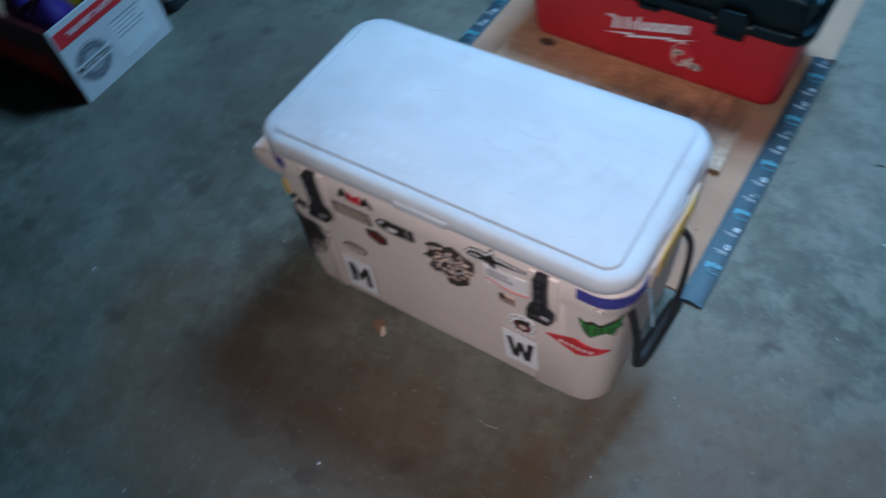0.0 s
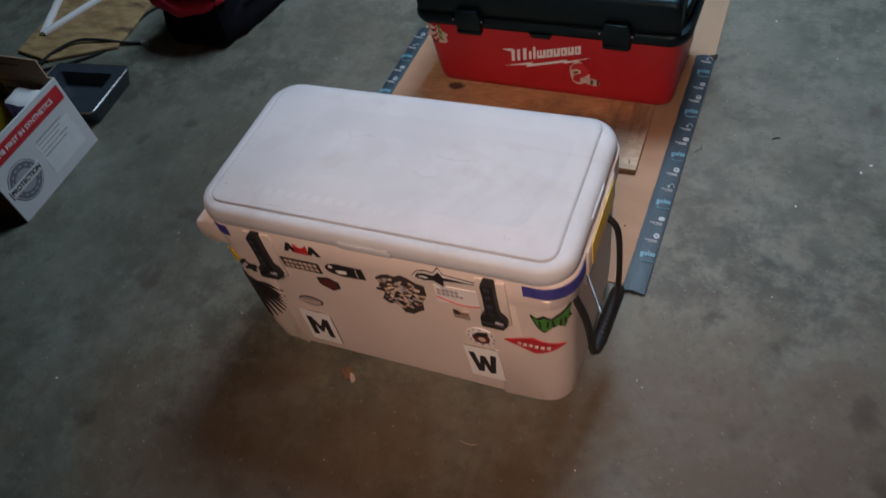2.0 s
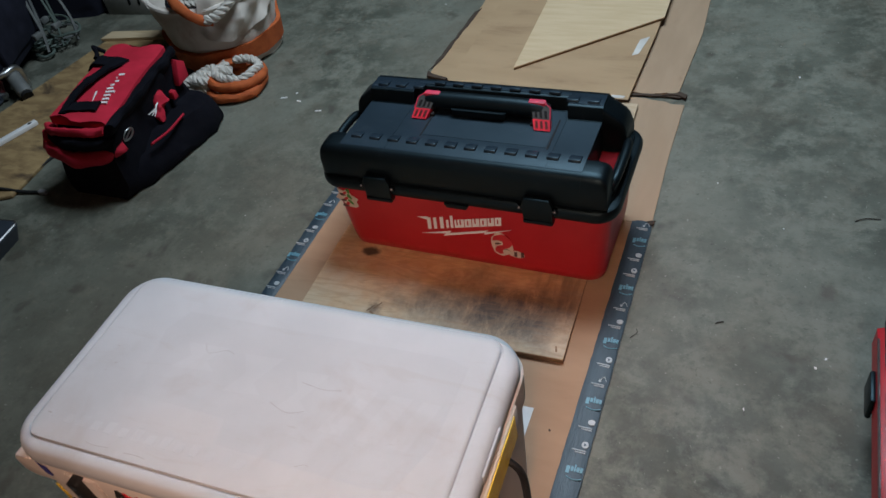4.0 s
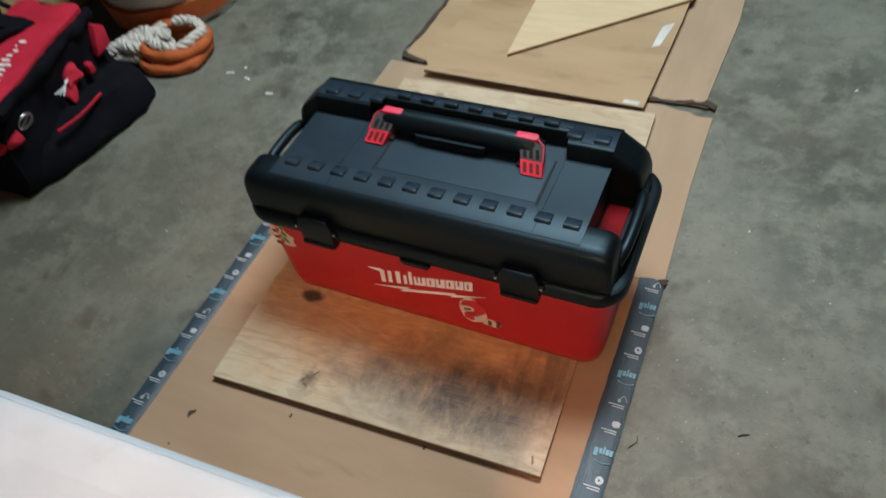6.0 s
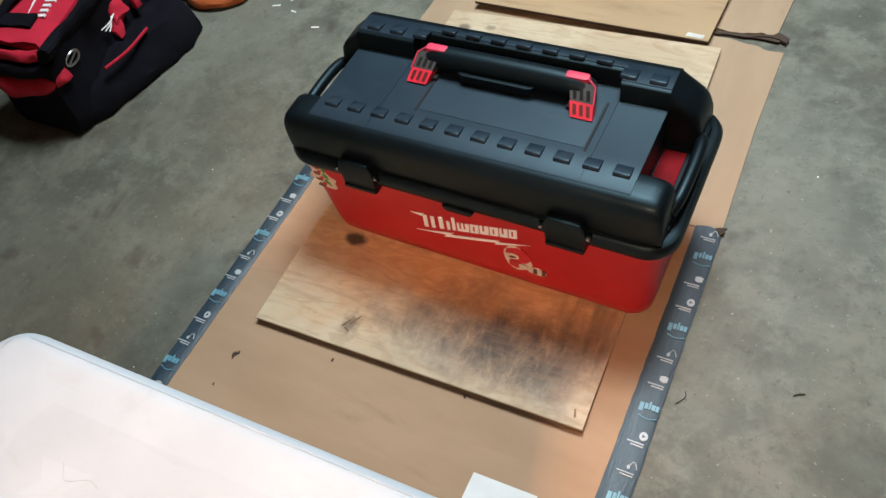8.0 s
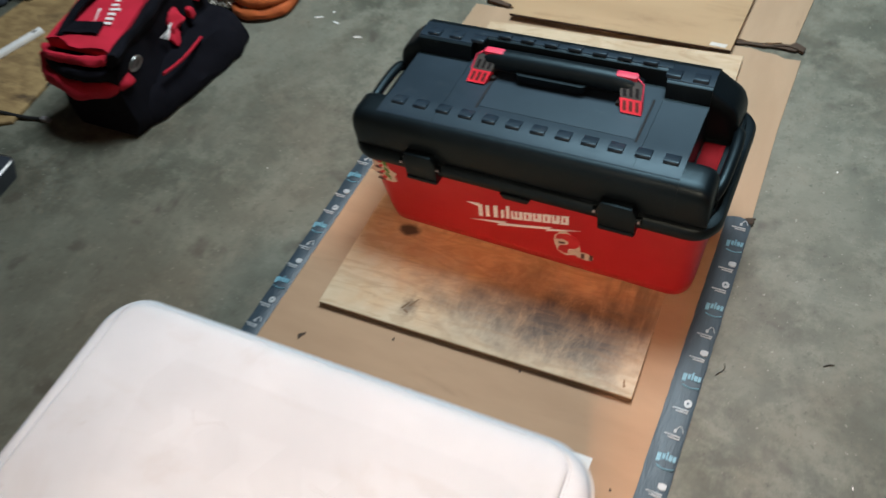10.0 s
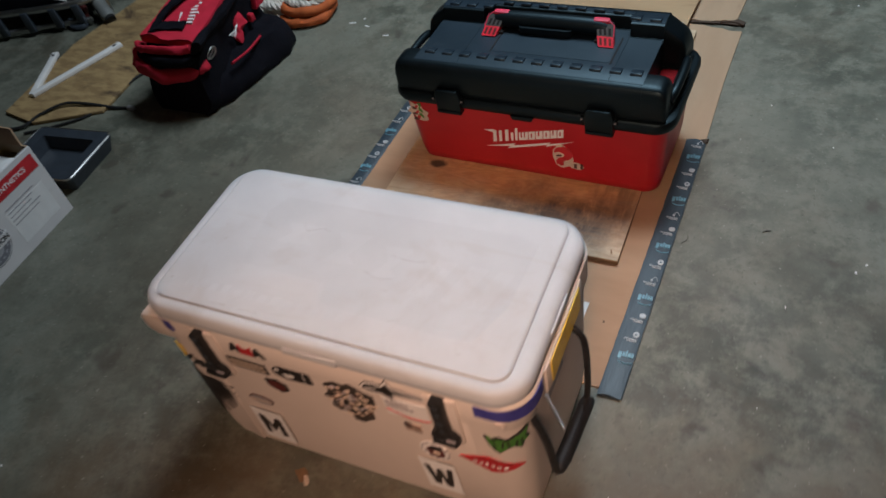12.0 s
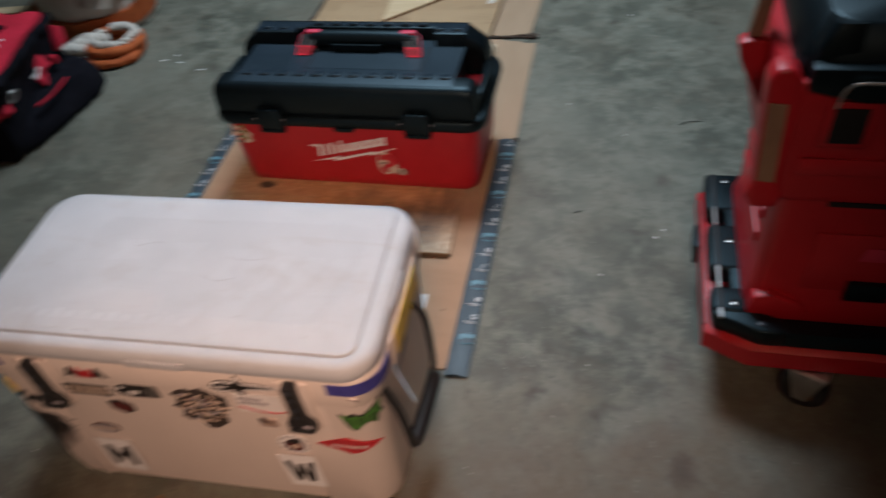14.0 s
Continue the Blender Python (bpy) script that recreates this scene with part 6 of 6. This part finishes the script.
strand = thing("strand_board", pose(0, 0, 0), "long worn strand board strip on concrete", "board")
part("board", prism([(-2.14, 0.42), (-1.985, 0.395), (-1.775, 0.50), (-1.80, 0.75), (-1.845, 1.44), (-2.10, 1.39), (-2.19, 0.8)], "xy", 0.0, 0.012, 0.0015, 1), STRAND_BOARD, strand)
sheet("wood_scrap", [(-2.12, 1.33), (-1.86, 1.37), (-1.85, 1.42), (-2.11, 1.385)], 0.0122, 0.024, PALE_PLY, "pale thin wood scrap on strand board", "board")

bracket = thing("shelf_bracket", pose(-2.094, 0.508, 0.0125, 0, 0, 0), "white metal angle bracket lying on strand board", "bracket")
for (ex, ey), name in (((0.118, 0.318), "long_arm"), ((-0.108, 0.222), "short_arm")):
    length, turn = math.hypot(ex, ey), math.degrees(math.atan2(ey, ex))
    arm = part(name, block(0, length, -0.011, 0.011, 0.0, 0.014 if name == "long_arm" else 0.0135, 0.002), WHITE_INK, bracket, "white painted arm", pose(0, 0, 0, 0, 0, turn))
    part("hole", prism(disc_poly(length - 0.022, 0, 0.008, 0.0045, 12), "xy", 0.012, 0.0146), INSIDE_DARK, arm, "dark screw hole")

cable = thing("power_cable", pose(0, 0, 0), "thin black power cable running over concrete", "cable")
part("cord", tube(smooth_line([(-2.25, 0.33, 0.006), (-2.03, 0.36, 0.008), (-1.98, 0.43, 0.018), (-1.93, 0.49, 0.022), (-1.85, 0.51, 0.02), (-1.76, 0.525, 0.008), (-1.70, 0.537, 0.005)]), 0.005, 8), BLACK_RUBBER, cable)
part("plug", block(-1.703, -1.675, 0.531, 0.545, 0.0, 0.012, 0.003), GREY_INK, cable, "pale plug tip")
part("cord", tube(smooth_line([(-1.98, 0.35, 0.006), (-1.90, 0.40, 0.006), (-1.82, 0.47, 0.006), (-1.79, 0.56, 0.006), (-1.79, 0.68, 0.006), (-1.74, 0.76, 0.006)]), 0.004, 8), BLACK_RUBBER, cable)


# ---------------------------------------------------------------- dark gear beyond the strand board
def gear_case():
    g = thing("gear_case", pose(-2.50, 1.08, 0, 0, 0, 24), "black hard gear case with a white label on concrete", "case")
    part("shell", loft([(0.42, 0.40, 0.04, 0.055), (0.44, 0.42, 0.05, 0.07), (0.44, 0.42, 0.05, 0.24), (0.38, 0.38, 0.05, 0.31), (0.30, 0.32, 0.05, 0.33)], 5), DARK_NAVY_CLOTH, g)
    part("side_flap", crumple(grid_cut(block(0.205, 0.235, -0.19, 0.12, 0.09, 0.27, 0.008), 2), 0.012, 12, 3), DARK_NAVY_CLOTH, g)
    label = part("label_tag", block(-0.032, 0.032, -0.0015, 0.0015, -0.066, 0.066, 0.001, 1), PAPER, g, "white paper label", pose(0.135, -0.216, 0.172, -14, 24, 6))
    for k in range(4):
        part("print_bar", block(-0.024, 0.020 - 0.006 * (k % 2), -0.0022, -0.0012, -0.052 + 0.009 * k, -0.048 + 0.009 * k), GREY_INK if k else RED_INK, label, "faint print line")
    part("frame_rail", tube(smooth_line([(-0.22, -0.225, 0.012), (-0.22, -0.235, 0.088), (0.10, -0.245, 0.092), (0.21, -0.230, 0.092), (0.245, -0.18, 0.088), (0.245, -0.17, 0.010)], 4), 0.012, 10), STEEL, g, "dull steel frame rail")
    part("lower_rail", tube([(-0.22, -0.240, 0.024), (0.20, -0.240, 0.024)], 0.010, 10), STEEL, g, "dull steel lower rail")
    for x in (-0.14, -0.03, 0.08, 0.17):
        part("clip", block(x - 0.014, x + 0.014, -0.262, -0.240, 0.016, 0.094, 0.004), NAVY_PLASTIC, g, "dark grey clip")
    part("buckle", block(0.208, 0.232, -0.02, 0.02, 0.255, 0.285, 0.005), STEEL, g, "pale steel buckle")
    return g


gear_case()


def hand_pump():
    h = thing("hand_pump", pose(-2.215, 0.995, 0, 0, 0, -28), "grey metal tube with a dark red grip beside a case", "tool")
    part("tube", tube([(-0.10, 0.0, 0.118), (-0.09, 0.0, 0.112), (0.075, 0.0, 0.030), (0.085, 0.0, 0.026)], [0.020, 0.025, 0.025, 0.021], 16), DULL_GREY, h)
    part("end_cap", tube([(0.078, 0.0, 0.0285), (0.094, 0.0, 0.0205)], 0.0195, 16), INSIDE_DARK, h, "dark end cap")
    part("grip", tube(smooth_line([(-0.085, -0.03, 0.135), (-0.05, -0.045, 0.105), (-0.03, -0.05, 0.062), (-0.02, -0.06, 0.022)]), 0.016, 10), DARK_RED_INK, h, "dark red grip")
    part("hose", tube(smooth_line([(-0.02, -0.06, 0.022), (0.02, -0.085, 0.012), (-0.02, -0.12, 0.012), (-0.09, -0.10, 0.014), (-0.12, -0.05, 0.02)]), 0.010, 8), NAVY_PLASTIC, h, "dark hose")
    return h


hand_pump()


def wire_heap():
    w = thing("wire_heap", pose(-2.30, 1.27, 0), "tangled heap of grey-green cables draped over dark cloth", "wires")
    rnd = random.Random(21)
    for k in range(12):
        cx, cy, r, z = rnd.uniform(-0.05, 0.05), rnd.uniform(-0.08, 0.08), rnd.uniform(0.035, 0.075), 0.006 + 0.006 * k
        ph = rnd.uniform(0, 6.28)
        pts = [(cx + r * math.cos(ph + a) * rnd.uniform(0.8, 1.15), cy + 0.8 * r * math.sin(ph + a) * rnd.uniform(0.8, 1.15), z + rnd.uniform(0, 0.012)) for a in (0.75 * i for i in range(10))]
        part("wire", tube(smooth_line(pts, 5), rnd.uniform(0.004, 0.006), 6), GREEN_WIRE if k % 4 else DULL_GREY, w, "loose cable loop")
    for k in range(6):
        x0, y0 = -0.05 + 0.028 * k, -0.06 + 0.05 * (k % 3)
        pts = [(x0, y0, 0.03), (x0 - 0.02, y0 + 0.03, 0.10), (x0 - 0.05 - 0.01 * k, y0 + 0.08, 0.24), (x0 - 0.12, y0 + 0.17, 0.40), (x0 - 0.20, y0 + 0.28, 0.47)]
        part("hanging_cable", tube(smooth_line(pts, 6), 0.0045 + 0.001 * (k % 2), 6), DULL_GREY if k % 2 else GREEN_WIRE, w, "cable hanging down")
    for x, y in ((0.04, 0.02), (0.02, -0.06), (-0.05, 0.05)):
        part("plug", block(x - 0.010, x + 0.010, y - 0.018, y + 0.018, 0.085, 0.105, 0.004), DULL_GREY, w, "pale plug")
    return w


wire_heap()
jacket = grid_cut(loft([(0.56, 0.34, 0.10, 0.0), (0.58, 0.36, 0.12, 0.05), (0.52, 0.32, 0.12, 0.22), (0.40, 0.26, 0.09, 0.38), (0.24, 0.16, 0.05, 0.44)], 6), 2)
for v in jacket.verts:
    v.co += noise.noise_vector(v.co * 7) * 0.035 + noise.noise_vector(v.co * 19) * 0.012
    v.co.z = max(v.co.z, 0.0)
tagged(part("dark_jacket", jacket, DARK_NAVY_CLOTH, at=pose(-2.56, 1.62, 0, 0, 0, 22)), "crumpled dark navy cloth heap on concrete", "cloth")
part_box = thing("parts_box", pose(-2.15, 1.63, 0, 0, 0, 4), "small grey cardboard parts box with dark holes on concrete", "box")
part("box", block(-0.125, 0.125, -0.075, 0.075, 0, 0.095, 0.003), BOX_GREY, part_box)
part("lid_flap", block(-0.124, 0.124, -0.072, 0.072, 0.0955, 0.099, 0.001, 1), DULL_GREY, part_box, "dull grey box lid")
for x in (0.0, 0.045):
    part("hole", prism(disc_poly(x, 0.052, 0.007, 0.013, 10, 0.15, -0.2, 3), "xz", -0.0765, -0.0745), INSIDE_DARK, part_box, "dark hand hole")
tagged(part("plastic_wrap", crumple(grid_cut(block(-2.24, -2.09, 1.58, 1.67, 0.0992, 0.122, 0.008), 3), 0.010, 26), PALE_WRAP), "crumpled pale blue plastic wrap on a box", "wrap")


# ---------------------------------------------------------------- litter on the floor
tagged(part("wood_chip", crumple(prism(disc_poly(-0.505, -0.338, 0.017, 0.011, 12, 0.25, -0.5, 3), "xy", 0.0002, 0.003), 0.0012, 90), LEAF_BROWN), "small curled brown wood chip on concrete", "debris", "floor litter")
tagged(part("wood_chip", crumple(prism(disc_poly(-0.49, -0.347, 0.010, 0.005, 9, 0.25, -0.9, 5), "xy", 0.003, 0.005), 0.001, 90), CREAM_INK), "small pale wood chip on concrete", "debris", "floor litter")
for pts, r in ((((-0.235, -0.404, 0.0012), (-0.22, -0.406, 0.0012), (-0.20, -0.401, 0.0012)), 0.0005), (((0.175, 0.485, 0.0015), (0.182, 0.490, 0.002), (0.190, 0.493, 0.0015)), 0.0011),
               (((0.42, 0.84, 0.002), (0.44, 0.852, 0.003), (0.47, 0.856, 0.002)), 0.0011),
               (((0.022, 0.41, 0.002), (0.032, 0.425, 0.002), (0.03, 0.435, 0.002)), 0.0007)):
    tagged(part("twig", tube(smooth_line(pts), r, 6), TWIG_DARK if r > 0.0006 else CREAM_INK), "thin dark twig on concrete" if r > 0.0006 else "thin pale straw on concrete", "debris", "floor litter")
rnd = random.Random(33)
specks = bmesh.new()
for k in range(75):
    x, y, s = rnd.uniform(-2.2, 0.9), rnd.uniform(-0.9, 2.2), rnd.uniform(0.0009, 0.0026)
    if (-0.84 < x < 0.03 and -0.01 < y) or (-0.76 < x < 0.0 and -0.36 < y) or (x < -1.1 and y > -0.25) or (x > 0.38 and -0.1 < y < 0.6):
        continue
    poly = disc_poly(x, y, s, s * rnd.uniform(0.5, 1.2), 6, 0.3, rnd.uniform(0, 3), k)
    rings(specks, [[(px, py, 0.0001) for px, py in poly], [(px, py, 0.0016) for px, py in poly]])
tagged(part("floor_specks", specks, PAPER), "scattered tiny pale crumbs on concrete", "debris", kind="stuff")
for x, y, length, turn in ((-1.19, 1.10, 0.022, 20), (-1.13, 1.09, 0.016, -10), (-1.04, 1.05, 0.02, 15), (-1.16, 1.13, 0.008, 50), (0.36, 0.42, 0.004, 10), (0.62, 1.05, 0.006, 30)):
    tagged(part("paint_fleck", block(-length / 2, length / 2, -0.0025, 0.0025, 0.0, 0.0015), PAPER, at=pose(x, y, 0, 0, 0, turn)), "thin white paint fleck on concrete", "debris", "floor litter")
